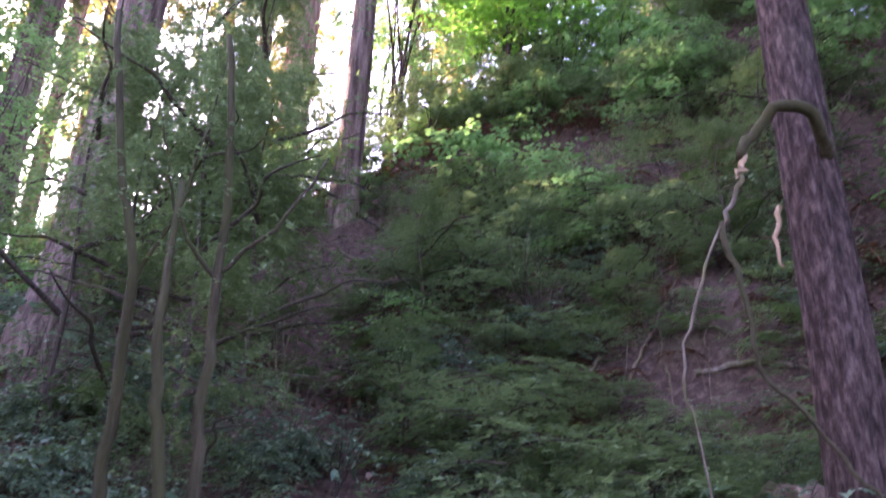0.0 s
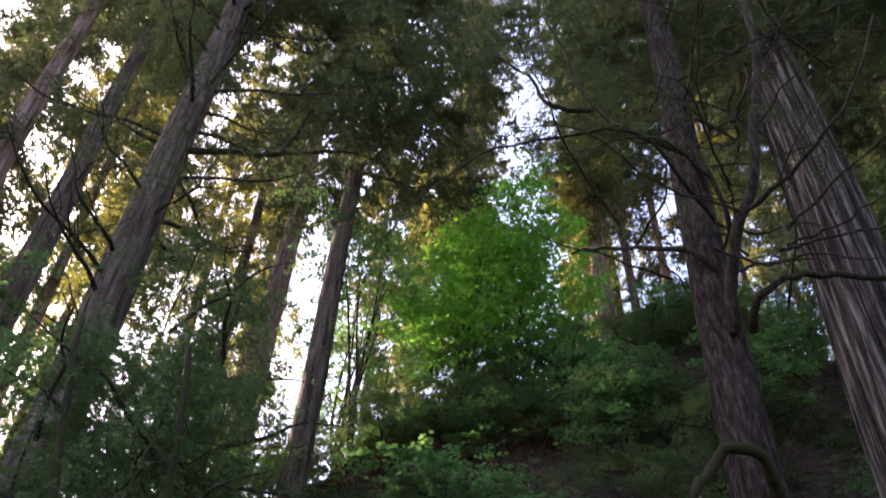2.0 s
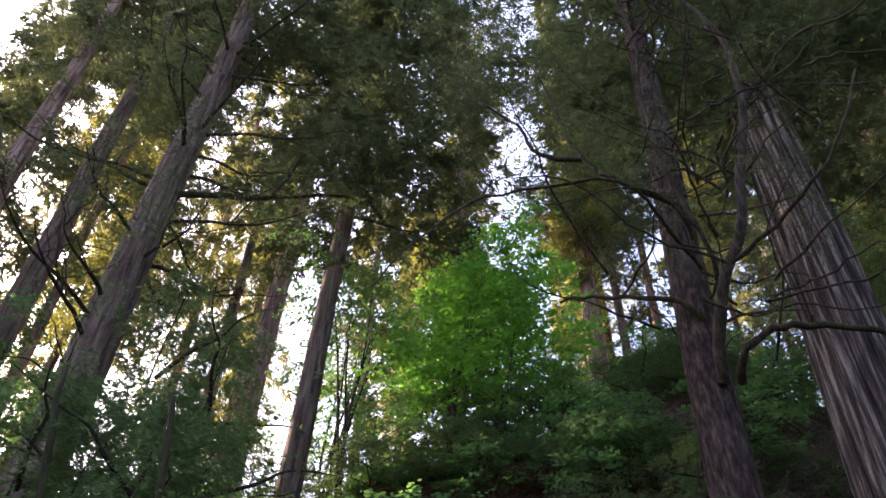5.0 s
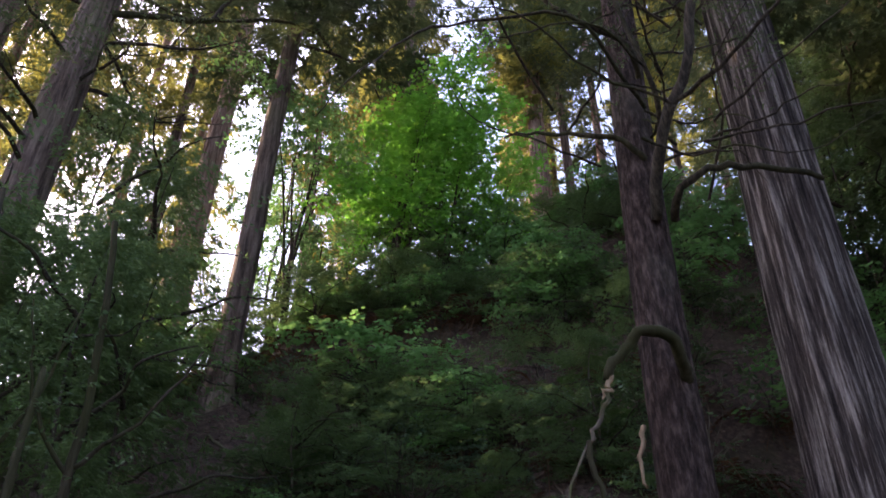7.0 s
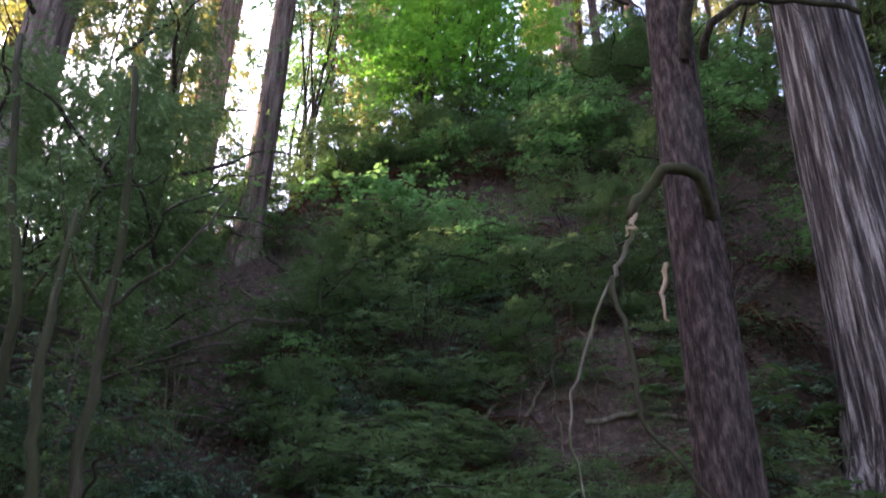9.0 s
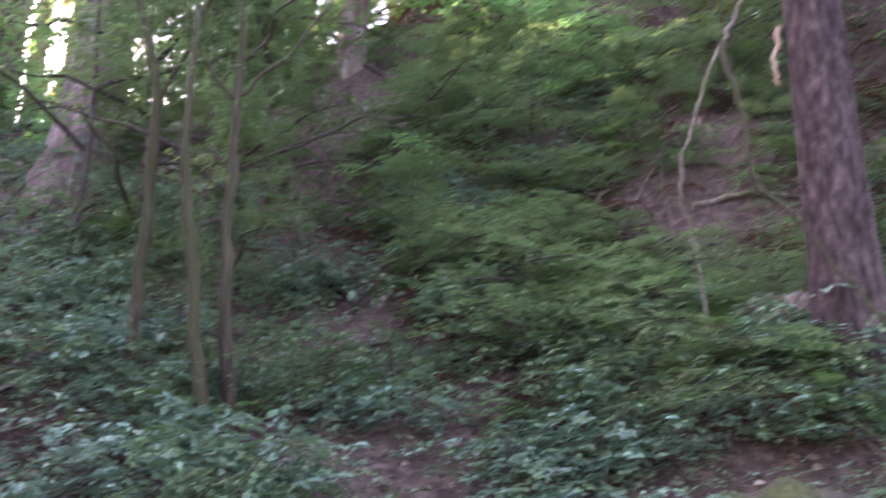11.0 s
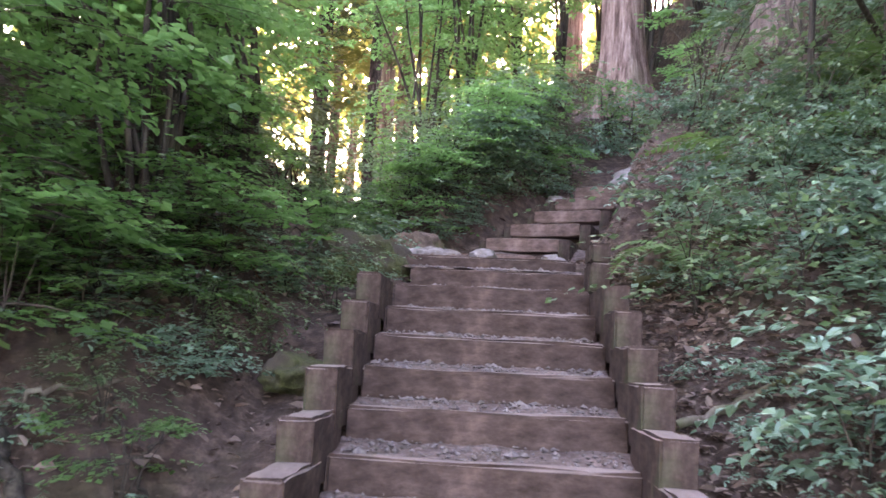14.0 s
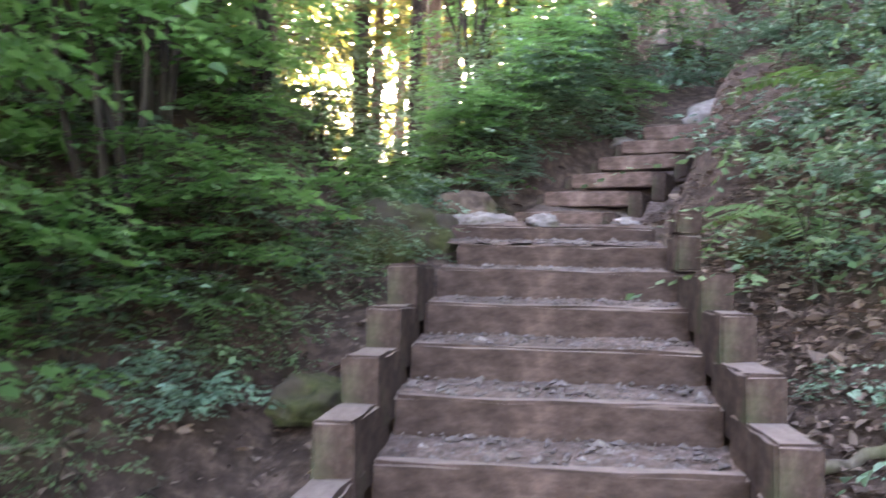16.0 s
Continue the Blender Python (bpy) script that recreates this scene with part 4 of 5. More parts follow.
def bare_ground(x, y, size):
    """The upper flight, the eroded bank below the fir, and the undercut below the hilltop carry no shrubs."""
    flight = 8.0 < y < 13.2 and abs(x - float(np.interp(y, [8, 9.7, 11.5, 13.2], [0.9, 1.0, 2.25, 3.0]))) < 0.5 + 0.6 * size
    bank = ((x - 8.4) / 1.2) ** 2 + ((y - 4.8) / 1.1) ** 2 < 1 and size > 0.6
    u, v = 0.819 * x + 0.574 * y, -0.574 * x + 0.819 * y
    return flight or bank or (12.2 < u < 13.1 and -1.0 < v < 3.2)


def grow(kind, i, x, y, size, turn, tall=1.0, dz=0.0):
    if bare_ground(x, y, size):
        return None
    if kind == "feather" and x < 5.5 and y > 2:
        kind, size = "waxy", size * 0.8
    if kind == "waxy" and 1.6 < x < 2.35 and 2.5 < y < 8:
        size *= 0.62
    z = float(ground_z(x, y)) - 0.03 + dz
    m = Matrix.LocRotScale((x, y, z), Euler((random.uniform(-0.12, 0.12), random.uniform(-0.12, 0.12), turn)), None)
    key = (kind, i % 3)
    if key not in first:
        n, l, c, g = TALK[kind]
        first[key] = plant(n, KINDS[kind][i % 3], l, c, g, m)
        ob = first[key]
    else:
        ob = copy_thing(first[key], m)
    ob.scale = (size, size, size * tall)
    return ob


def hill_spot(u, v):
    return 0.819 * u - 0.574 * v, 0.574 * u + 0.819 * v


rng = np.random.default_rng(5)


def clear_of_way(x, y):
    return not (-0.25 < x < 2.0 and y < 8.4) and not (abs(x - 1.1 - max(0, (y - 9.5) * 0.62)) < 1.1 and 8 < y < 13.0) and math.hypot(x - 3.9, y - 4.7) > 0.75 and not (math.hypot(x - 0.5, y - 0.6) < 1.9)


count = 0
while count < 350:
    u, v = rng.uniform(3.2, 15.6), rng.uniform(-6.5, 10.5)
    x, y = hill_spot(u, v)
    if not clear_of_way(x, y) or y < -2.5:
        continue
    d = math.hypot(x, y)
    if math.hypot(x - 7.3, y - 9.5) < 0.9 or math.hypot(x - 6.5, y - 8.5) < 0.8:
        continue
    if d < 3.0:
        continue
    r = rng.random()
    if u < 6.5:
        kind = "waxy" if r < 0.6 else "green" if r < 0.8 else "feather"
        size = rng.uniform(0.55, 1.0)
    elif u < 11:
        kind = "feather" if r < 0.5 else "green" if r < 0.78 else "maple" if r < 0.86 and u > 9 else "waxy"
        size = rng.uniform(0.6, 1.15)
    else:
        kind = "feather" if r < 0.45 else "maple" if r < 0.8 else "green"
        size = rng.uniform(0.7, 1.4)
    if d < 5.5:
        size *= 0.62
    grow(kind, count, x, y, size, rng.uniform(0, 6.28), rng.uniform(0.75, 1.15))
    count += 1
for i in range(110):
    x, y = (rng.uniform(5.6, 10.2), rng.uniform(1.2, 6.2)) if i < 60 else (rng.uniform(6.8, 10.0), rng.uniform(3.6, 8.4))
    grow(["green", "waxy", "feather", "feather", "waxy"][i % 5], i, x, y, rng.uniform(0.55, 0.95), rng.uniform(0, 6.28), rng.uniform(0.7, 1.0))
TANGLE = [shrub_meshes(170 + i, 1.3, 0.8, 2, 0.03, DEAD_FERN, 7, GREY_WOOD if i else DARK_BARK, 3, 0.2)[0] for i in range(3)]
for i in range(30):
    u, v = rng.uniform(4.8, 12), rng.uniform(-4, 7)
    x, y = hill_spot(u, v)
    if clear_of_way(x, y) and math.hypot(x, y) > 4:
        t = thing("bare_shrub", "bare twiggy shrub with thin leafless stems", "shrub", "bare shrubs", at=pose(x, y, float(ground_z(x, y)), rng.uniform(-25, 25), rng.uniform(-25, 25), rng.uniform(0, 360)))
        for st in TANGLE[i % 3]:
            tagged(part("twig_work", st, t), kind="stuff")
        t.scale = (rng.uniform(0.6, 1.1),) * 3
# bright maples under the crest, and by the upper steps
for i, (x, y, s, tall) in enumerate([(9.5, 7.2, 1.1, 0.8), (8.8, 7.4, 1.1, 0.8), (9.3, 6.4, 1.2, 0.8), (8.0, 8.2, 1.0, 0.8),
                                    (1.2, 14.6, 0.9, 0.9), (0.7, 13.4, 0.8, 0.8), (3.9, 14.5, 1.1, 1.2), (4.9, 12.8, 1.2, 1.4), (1.9, 16.4, 1.2, 1.2), (5.6, 11.4, 1.3, 1.5), (3.7, 13.2, 0.7, 0.8)]):
    grow("maple" if x < 6 else "feather", i, x, y, s, i * 1.3, tall)
# dark feathery saplings between the viewer and the tall cedar
SAPLING = [crown_mesh("foliage", 300 + i, 3.7, 1.4, 1.4, 70, 950, HEMLOCK, 0.07, 0.25, 0.25, 0.3)[0] for i in range(3)]
for i, (x, y, s, tall) in enumerate([(4.1, 7.3, 1.15, 1.15), (3.3, 8.3, 1.1, 1.2), (3.9, 6.4, 0.8, 0.9), (4.9, 7.6, 1.1, 1.05), (3.8, 8.1, 1.15, 1.0), (5.2, 8.8, 1.1, 1.0), (4.3, 9.1, 1.2, 1.05), (5.9, 9.6, 1.3, 1.25), (5.3, 10.4, 1.4, 1.35), (6.6, 10.7, 1.2, 1.15), (7.3, 7.6, 0.8, 0.7), (6.1, 6.5, 0.7, 0.6), (4.6, 8.3, 1.2, 1.0), (12.9, 6.0, 0.9, 0.5), (14.0, 1.5, 1.5, 1.0), (16.6, 0.7, 1.8, 1.1), (15.7, 0.0, 1.7, 1.1), (16.4, -0.9, 1.8, 1.2), (17.2, 1.8, 1.8, 1.1), (15.2, 1.1, 1.6, 1.1), (15.8, 2.2, 1.6, 1.0), (13.6, 0.6, 1.4, 1.1), (14.6, 2.8, 1.3, 0.9), (9.6, 4.6, 0.8, 0.7), (10.8, 4.4, 0.9, 0.7), (13.4, 5.2, 1.0, 0.6), (8.6, 5.4, 0.6, 0.5)]):
    t = thing("hemlock_sapling", "dark green feathery hemlock sapling with thin drooping twigs", "sapling", "feathery saplings", at=pose(x, y, float(ground_z(x, y)) - 0.05))
    part("stem", tube("stem", smooth_line([(0, 0, -0.1), (0.05, 0.02, 1.2), (-0.04, 0.05, 2.4), (0.03, -0.02, 3.5)], 4), [0.03, 0.006], DARK_BARK, 6), t)
    for j in range(5):
        b = part("twig", BOUGH[j % 4], t)
        b.matrix_basis = Matrix.LocRotScale((0, 0, 0.5 + 0.5 * j), Euler((0, -0.35, j * 2.4 + i)), (0.6, 0.6, 0.6))
    part("foliage", SAPLING[i % 3], t).matrix_basis = pose(0, 0, 0, 0, 0, i * 71)
    t.scale = (s, s, s * tall)
# low shrubs close to the steps
for i, (kind, x, y, s) in enumerate([("waxy", 3.0, 3.9, 0.6), ("waxy", 2.6, 4.9, 0.6), ("waxy", 3.4, 5.0, 0.6), ("waxy", 2.1, 5.3, 0.45), ("green", 3.7, 3.8, 0.5), ("green", -0.25, 8.0, 0.5), ("waxy", -0.1, 8.5, 0.45), ("green", -0.5, 8.5, 0.6), ("green", -0.15, 7.5, 0.4), ("waxy", 2.35, 4.9, 0.9), ("waxy", 2.7, 5.3, 1.0), ("waxy", 2.2, 5.6, 0.8), ("green", 2.5, 6.1, 0.85), ("waxy", 2.3, 6.6, 0.5), ("waxy", 2.5, 7.1, 0.6), ("waxy", 2.6, 6.8, 0.9), ("waxy", 2.3, 7.8, 0.45),
                                    ("waxy", 2.5, 8.3, 0.6), ("green", 2.7, 9.2, 0.6), ("waxy", 2.9, 8.8, 0.7), ("waxy", 3.0, 10.1, 0.6), ("green", 3.4, 10.6, 0.7), ("waxy", 4.7, 3.2, 0.9), ("waxy", 5.1, 3.7, 0.9), ("waxy", 5.3, 3.2, 0.9), ("waxy", 4.9, 4.2, 0.8), ("waxy", 5.6, 3.9, 0.9), ("waxy", 2.7, 6.3, 0.8), ("waxy", 3.0, 6.5, 0.8), ("waxy", 2.15, 3.9, 0.5), ("green", 2.6, 4.2, 0.7), ("waxy", 2.9, 3.7, 0.6), ("waxy", 3.2, 4.6, 0.8), ("waxy", 2.4, 3.2, 0.45),
                                    ("waxy", 3.9, 2.8, 0.9), ("waxy", 4.3, 2.5, 0.9), ("waxy", 3.6, 3.2, 0.8), ("waxy", 4.4, 3.3, 0.8), ("green", 3.5, 4.2, 0.6), ("waxy", 2.3, 4.6, 0.8),
                                    ("green", 0.3, 10.6, 0.9), ("green", -0.1, 10.0, 0.8), ("green", 0.7, 11.7, 0.8), ("waxy", 0.3, 10.0, 0.5), ("green", 0.4, 11.8, 1.1), ("green", 1.0, 12.6, 0.8), ("green", -0.4, 11.2, 1.1), ("waxy", 0.9, 11.2, 0.4), ("green", -0.9, 10.2, 1.0), ("green", 0.1, 12.9, 1.2),
                                    ("green", -0.75, 5.1, 0.45), ("green", -0.6, 5.9, 0.4), ("waxy", -1.1, 4.9, 0.5), ("waxy", -0.5, 4.6, 0.4), ("green", -1.4, 5.6, 0.7), ("green", -0.9, 6.6, 0.7), ("waxy", -0.45, 6.9, 0.5), ("green", -1.2, 7.4, 0.9), ("waxy", -0.4, 7.6, 0.5), ("green", -0.7, 8.3, 0.8), ("green", -1.9, 6.4, 0.9), ("green", -2.4, 5.2, 0.9), ("green", -1.7, 4.4, 0.6), ("waxy", -1.3, 3.9, 0.5), ("green", -0.15, 7.0, 0.45), ("green", -0.2, 7.7, 0.55), ("waxy", 0.0, 7.6, 0.35), ("green", -0.35, 6.3, 0.4), ("waxy", -0.8, 5.5, 0.5), ("green", -1.2, 6.1, 0.7), ("green", -1.6, 7.0, 0.8), ("waxy", 2.0, 5.1, 0.35), ("waxy", 1.95, 6.0, 0.4), ("waxy", 2.1, 4.4, 0.35), ("waxy", 1.9, 3.4, 0.3), ("green", 0.3, 10.1, 0.5), ("waxy", 0.55, 10.45, 0.5), ("green", 0.7, 10.9, 0.5), ("waxy", 0.95, 11.35, 0.45), ("green", 0.3, 11.0, 0.6), ("waxy", 0.0, 10.5, 0.6), ("green", 0.5, 11.5, 0.6), ("waxy", 0.15, 9.75, 0.4), ("green", 1.2, 11.9, 0.5), ("green", 0.9, 12.1, 0.6)]):
    grow(kind, i, x, y, s, i * 1.7, rng.uniform(0.8, 1.1))
# tall vine maples to the other side of the steps, with arching dark stems; the first three, out of view, are added to
# shade the bank
big_maple = [layered_meshes(150 + i, 4.2, 1.8, 34, 13, 0.075, MAPLE, 6, DARK_BARK, 8, 0.42, True, 0.7, 0.42, (-0.9, -0.35), 0.007, split=True) for i in range(3)]
for i, (x, y, s) in enumerate([(-2.5, 3.2, 0.85), (-2.1, 2.0, 0.8), (-3.4, 2.4, 0.9), (-1.5, 4.9, 0.8), (-1.9, 6.9, 0.9), (-0.9, 7.6, 0.7), (-1.05, 6.1, 0.8), (-1.7, 5.2, 0.95), (-1.2, 6.8, 0.95), (-2.3, 6.2, 1.0), (-1.5, 8.2, 1.05), (-2.9, 4.9, 1.0), (-2.6, 7.8, 1.1), (-3.6, 6.4, 1.1), (-1.9, 9.6, 1.1), (-3.4, 9.2, 1.2), (-4.4, 8.0, 1.2), (-3.9, 4.4, 1.0), (-4.8, 6.0, 1.2), (-2.7, 11.3, 1.2), (-4.4, 10.6, 1.3), (-3.6, 12.6, 1.4), (-5.8, 9.2, 1.4), (-5.6, 12.0, 1.4)]):
    t = plant("vine_maple", big_maple[i % 3], "tall green vine maple with arching dark stems beside the steps", "maple shrub", "maples beside the steps", pose(x, y, float(ground_z(x, y)) - 0.05, 0, 0, (i * 37) % 70 - 35))
    t.scale = (s, s, s)
sunlit_maple = [layered_meshes(160 + i, 6.2, 2.0, 56, 15, 0.105, MAPLE_SUNLIT, 6, DARK_BARK, 7, 0.5, False, 0.8, 0.3, (0.6, -0.8), 0.005, split=True) for i in range(2)]
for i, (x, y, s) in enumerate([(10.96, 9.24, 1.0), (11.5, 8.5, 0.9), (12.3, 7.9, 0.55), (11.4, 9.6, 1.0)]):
    t = plant("vine_maple", sunlit_maple[i % 2], "tall sunlit green vine maple with fanned dark stems under the hilltop", "maple tree", "maples under the hilltop", pose(x, y, float(ground_z(x, y)) - 0.05, 0, 0, 0 if i < 2 else 40))
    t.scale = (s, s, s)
for i, (x, y, s) in enumerate([(9.9, 11.2, 1.1), (10.4, 12.2, 1.2)]):
    t = plant("vine_maple", big_maple[i], "green vine maple in shade beside the sunlit maples", "maple tree", "maples under the hilltop", pose(x, y, float(ground_z(x, y)) - 0.05, 0, 0, i * 77))
    t.scale = (s, s, s * 1.3)
for i in range(14):
    grow("feather" if i % 2 else "green", i, rng.uniform(14.6, 16.6), rng.uniform(-0.6, 2.8), rng.uniform(1.0, 1.5), i * 2.1, 1.0)
# lime fringe along the crest, dark brush hanging under it
for i in range(26):
    f = i / 25
    x, y = 12.4 + 2.2 * f + rng.normal(0, 0.15), 9.0 - 4.4 * f + rng.normal(0, 0.15)
    grow("maple" if i % 3 else "feather", i, x, y, rng.uniform(0.35, 0.6), i * 2.4, 0.7)
for i in range(30):
    f = rng.random()
    x, y = 9.5 + 1.7 * f + rng.normal(0, 0.12), 10.2 - 2.9 * f + rng.normal(0, 0.12)
    grow(["feather", "maple", "green"][i % 3], i, x + 0.35, y + 0.3, rng.uniform(0.45, 0.8), i * 2.4, 0.6)
for i, (x, y, s) in enumerate([(-0.2, 14.6, 1.0), (0.4, 15.6, 1.2), (-0.5, 17.0, 1.4), (2.0, 17.4, 1.2), (3.7, 18.0, 1.3), (1.2, 18.6, 1.3), (2.9, 19.2, 1.5), (4.6, 18.8, 1.4), (3.5, 16.3, 1.2), (3.4, 17.2, 1.5), (4.0, 15.2, 1.0)]):
    t = plant("vine_maple", big_maple[i % 3], "light green vine maple growing above the steps", "maple shrub", "maples above the steps", pose(x, y, float(ground_z(x, y)) - 0.05, 0, 0, i * 77))
    t.scale = (s, s, s * 1.2)
# mossy slender trunks on the slope
for i, stems in enumerate([[[(3.01, 5.99, 2.3), (2.98, 5.95, 3.2), (2.89, 5.82, 4.26), (2.67, 5.92, 5.24), (2.5, 6.1, 6.6)], [(2.92, 5.85, 4.2), (3.1, 5.7, 4.8), (3.2, 5.6, 5.6)]],
                           [[(3.23, 5.32, 1.9), (3.08, 5.4, 2.9), (3.0, 5.44, 3.54), (2.98, 5.45, 4.07), (3.05, 5.6, 5.0)]],
                           [[(3.53, 5.49, 1.95), (3.44, 5.55, 2.9), (3.42, 5.56, 3.47), (3.42, 5.56, 4.37), (3.34, 5.49, 5.38), (3.2, 5.5, 6.4)], [(3.42, 5.56, 4.3), (3.2, 5.68, 4.6), (3.06, 5.74, 4.94), (2.9, 5.8, 5.6)], [(3.42, 5.56, 4.35), (3.6, 5.38, 4.6), (3.79, 5.21, 4.89), (4.0, 5.1, 5.4)]]]):
    t = thing("slender_tree", "slender mossy olive-brown trunk rising from undergrowth", "tree", "slender trees")
    for j, pts in enumerate(stems):
        limb(t, "trunk" if j == 0 else "branch", pts, 0.05 if j == 0 else 0.02, 0.026 if j == 0 else 0.008, MOSSY_BARK)
    c = np.array(stems[0][-1])
    cs = c + np.random.default_rng(i).normal(0, 0.5, (60, 3))
    v, q = spray_leaves(np.random.default_rng(i), cs, np.random.default_rng(i + 9).normal(0, 1, (60, 3)) * (1, 1, 0.2), 9, 0.35, 0.05, True)
    part("foliage", mesh_np("foliage", v, q, SHRUB), t)

# ---- ferns ----


def frond_mesh(name, seed, mat, length=0.75, pairs=17, arch=0.55):
    rng = np.random.default_rng(seed)
    t = np.linspace(0.12, 1, pairs)
    spine = np.stack([length * t * 0.85, np.zeros(pairs), length * (0.75 * t - arch * 1.5 * t * t)], axis=-1)
    w = length * 0.17 * np.sin(np.clip(t * 2.6 + 0.35, 0, 3.1)) + 0.012
    pos = np.repeat(spine, 2, axis=0)
    sgn = np.tile([1.0, -1.0], pairs)
    way = np.stack([np.full(pairs * 2, 0.35), sgn, rng.normal(-0.15, 0.1, pairs * 2)], axis=-1)
    v, q = leaves_arrays(pos, way, np.tile([0.0, 0.0, 1.0], (pairs * 2, 1)), np.repeat(w, 2), np.full(pairs * 2, length * 0.045))
    sv = np.vstack([spine + (0, 0.004, 0), spine - (0, 0.004, 0)])
    k = np.arange(pairs - 1)
    sq = np.stack([k, k + 1, k + 1 + pairs, k + pairs], axis=-1) + len(v)
    return mesh_np(name, np.vstack([v, sv]), np.vstack([q, sq]), mat)


FRONDS = [frond_mesh("frond", s, FERN) for s in range(3)]
DEAD = [frond_mesh("frond", s + 5, DEAD_FERN, 0.6, 13, 1.0) for s in range(3)]


def fern(x, y, size, dead, seed):
    r = random.Random(seed)
    z = float(ground_z(x, y))
    t = thing("dead_fern" if dead else "sword_fern", "brown withered fern fronds hanging on the bank" if dead else "green sword fern with arching fronds on the slope", "fern", "dead ferns" if dead else "sword ferns", at=pose(x, y, z))
    n = 9 if dead else 10
    for i in range(n):
        f = part("frond", (DEAD if dead else FRONDS)[i % 3], t)
        s = size * r.uniform(0.75, 1.15)
        f.matrix_basis = Matrix.LocRotScale((0, 0, 0), Euler((r.uniform(-0.2, 0.2), r.uniform(-0.35, 0.3), i * 6.28 / n + r.uniform(-0.3, 0.3))), (s, s, s))


n = 0
while n < 165:
    u, v = rng.uniform(4.0, 15.2), rng.uniform(-6, 9)
    x, y = hill_spot(u, v)
    if clear_of_way(x, y) and math.hypot(x, y) > 3.6:
        fern(x, y, rng.uniform(0.6, 1.25), u > 6 and rng.random() < 0.33, n)
        n += 1

# cover beside the upper flight and on the bank across from it
for i in range(44):
    y = rng.uniform(9.75, 12.6)
    x = 0.28 + (y - 9.9) * 0.6 - abs(rng.normal(0, 0.35))
    grow(["green", "maple", "waxy"][i % 3], i, x, y, rng.uniform(0.4, 0.65), i * 2.1, rng.uniform(0.7, 1.0))
for i in range(58):
    y = rng.uniform(5.0, 9.6)
    x = (-0.4 if y > 5.6 else -0.8) - abs(rng.normal(0, 1.3))
    grow(["maple", "green", "waxy", "maple"][i % 4], i, x, y, rng.uniform(0.32, 0.55) * (1 + 0.4 * min(2, -x)), i * 2.1, rng.uniform(0.6, 0.9))
for i in range(24):
    x, y = rng.uniform(-2.4, -0.45), rng.uniform(3.0, 5.8)
    grow(["maple", "green", "waxy"][i % 3], i, x, y, rng.uniform(0.22, 0.42) * (1 + 0.25 * -x), i * 2.1, rng.uniform(0.6, 1.0))
for i in range(14):
    fern(-0.5 - 1.3 * rng.random(), rng.uniform(5.5, 9.3), rng.uniform(0.5, 0.8), i % 3 == 0, 900 + i)

# shrubs on the lower slope beside the steps, and small growth on the eroded bank
for i in range(34):
    grow(["waxy", "green", "waxy"][i % 3], i, rng.uniform(2.6, 4.8), rng.uniform(4.0, 8.0), rng.uniform(0.55, 0.9), i * 2.1, rng.uniform(0.8, 1.1))
for i in range(34):
    grow(["feather", "waxy", "green"][i % 3], i, rng.uniform(7.2, 9.7), rng.uniform(3.5, 6.1), rng.uniform(0.38, 0.58), i * 2.1, rng.uniform(0.7, 1.0))
for i in range(16):
    grow(["green", "waxy"][i % 2], i, rng.uniform(4.4, 6.4), rng.uniform(1.2, 3.4), rng.uniform(0.4, 0.7), i * 2.1, rng.uniform(0.7, 1.0))
# withered fern thatch on the steep bank
for i, (x, y) in enumerate([(9.6, 10.6), (9.5, 10.1), (9.8, 9.6), (9.6, 9.1), (9.9, 8.9), (9.3, 9.7), (9.2, 10.4), (10.0, 9.2), (10.4, 3.4), (10.2, 3.7), (11.4, 4.5), (11.2, 4.8), (11.5, 2.9), (11.3, 3.2), (10.6, 3.1), (7.4, 6.1), (7.6, 5.8), (7.2, 6.3), (11.0, 7.6), (11.3, 7.2), (10.7, 7.9)]):
    fern(x, y, 1.25, True, 500 + i)
for i in range(95):
    x, y = rng.uniform(5.6, 10.4), rng.uniform(2.4, 8.2)
    fern(x, y, rng.uniform(0.7, 1.2), i % 3 < 2, 700 + i)

# ---- litter, logs, stones ----


def litter_spot(rng, n):
    near = rng.random(n * 2) < 0.5
    x = np.where(near, np.where(rng.random(n * 2) < 0.85, rng.uniform(1.6, 3.3, n * 2), rng.uniform(-1.4, 0.15, n * 2)), rng.uniform(-3.2, 6.5, n * 2))
    y = np.where(near, rng.uniform(1.5, 9.5, n * 2), rng.uniform(-0.5, 11, n * 2))
    far = rng.random(n * 2) < 0.35
    x, y = np.where(far, rng.uniform(4, 11, n * 2), x), np.where(far, rng.uniform(1.5, 10, n * 2), y)
    keep = ~((x > 0.12) & (x < 1.65) & (y > 3) & (y < 8))
    x, y = x[keep][:n], y[keep][:n]
    return np.stack([x, y, ground_z(x, y) + 0.025], axis=-1)


lr = np.random.default_rng(21)
p = litter_spot(lr, 21000)
bx, by = lr.uniform(1.66, 2.5, 3000), lr.uniform(2.8, 8.6, 3000)
p = np.vstack([p, np.stack([bx, by, ground_z(bx, by) + 0.02], axis=-1)])
way = np.stack([lr.normal(0, 1, len(p)), lr.normal(0, 1, len(p)), lr.normal(0, 0.25, len(p))], axis=-1)
l = 0.046 * lr.lognormal(0, 0.4, len(p))
v, q = broad_leaves(p, way, np.tile([0.0, 0.0, 1.0], (len(p), 1)) + lr.normal(0, 0.35, (len(p), 3)), l, l * 0.6)
tagged(new("leaf_litter", mesh_np("leaf_litter", v, q, LITTER)), "dry brown leaves scattered over the forest floor", "leaf litter", kind="stuff")


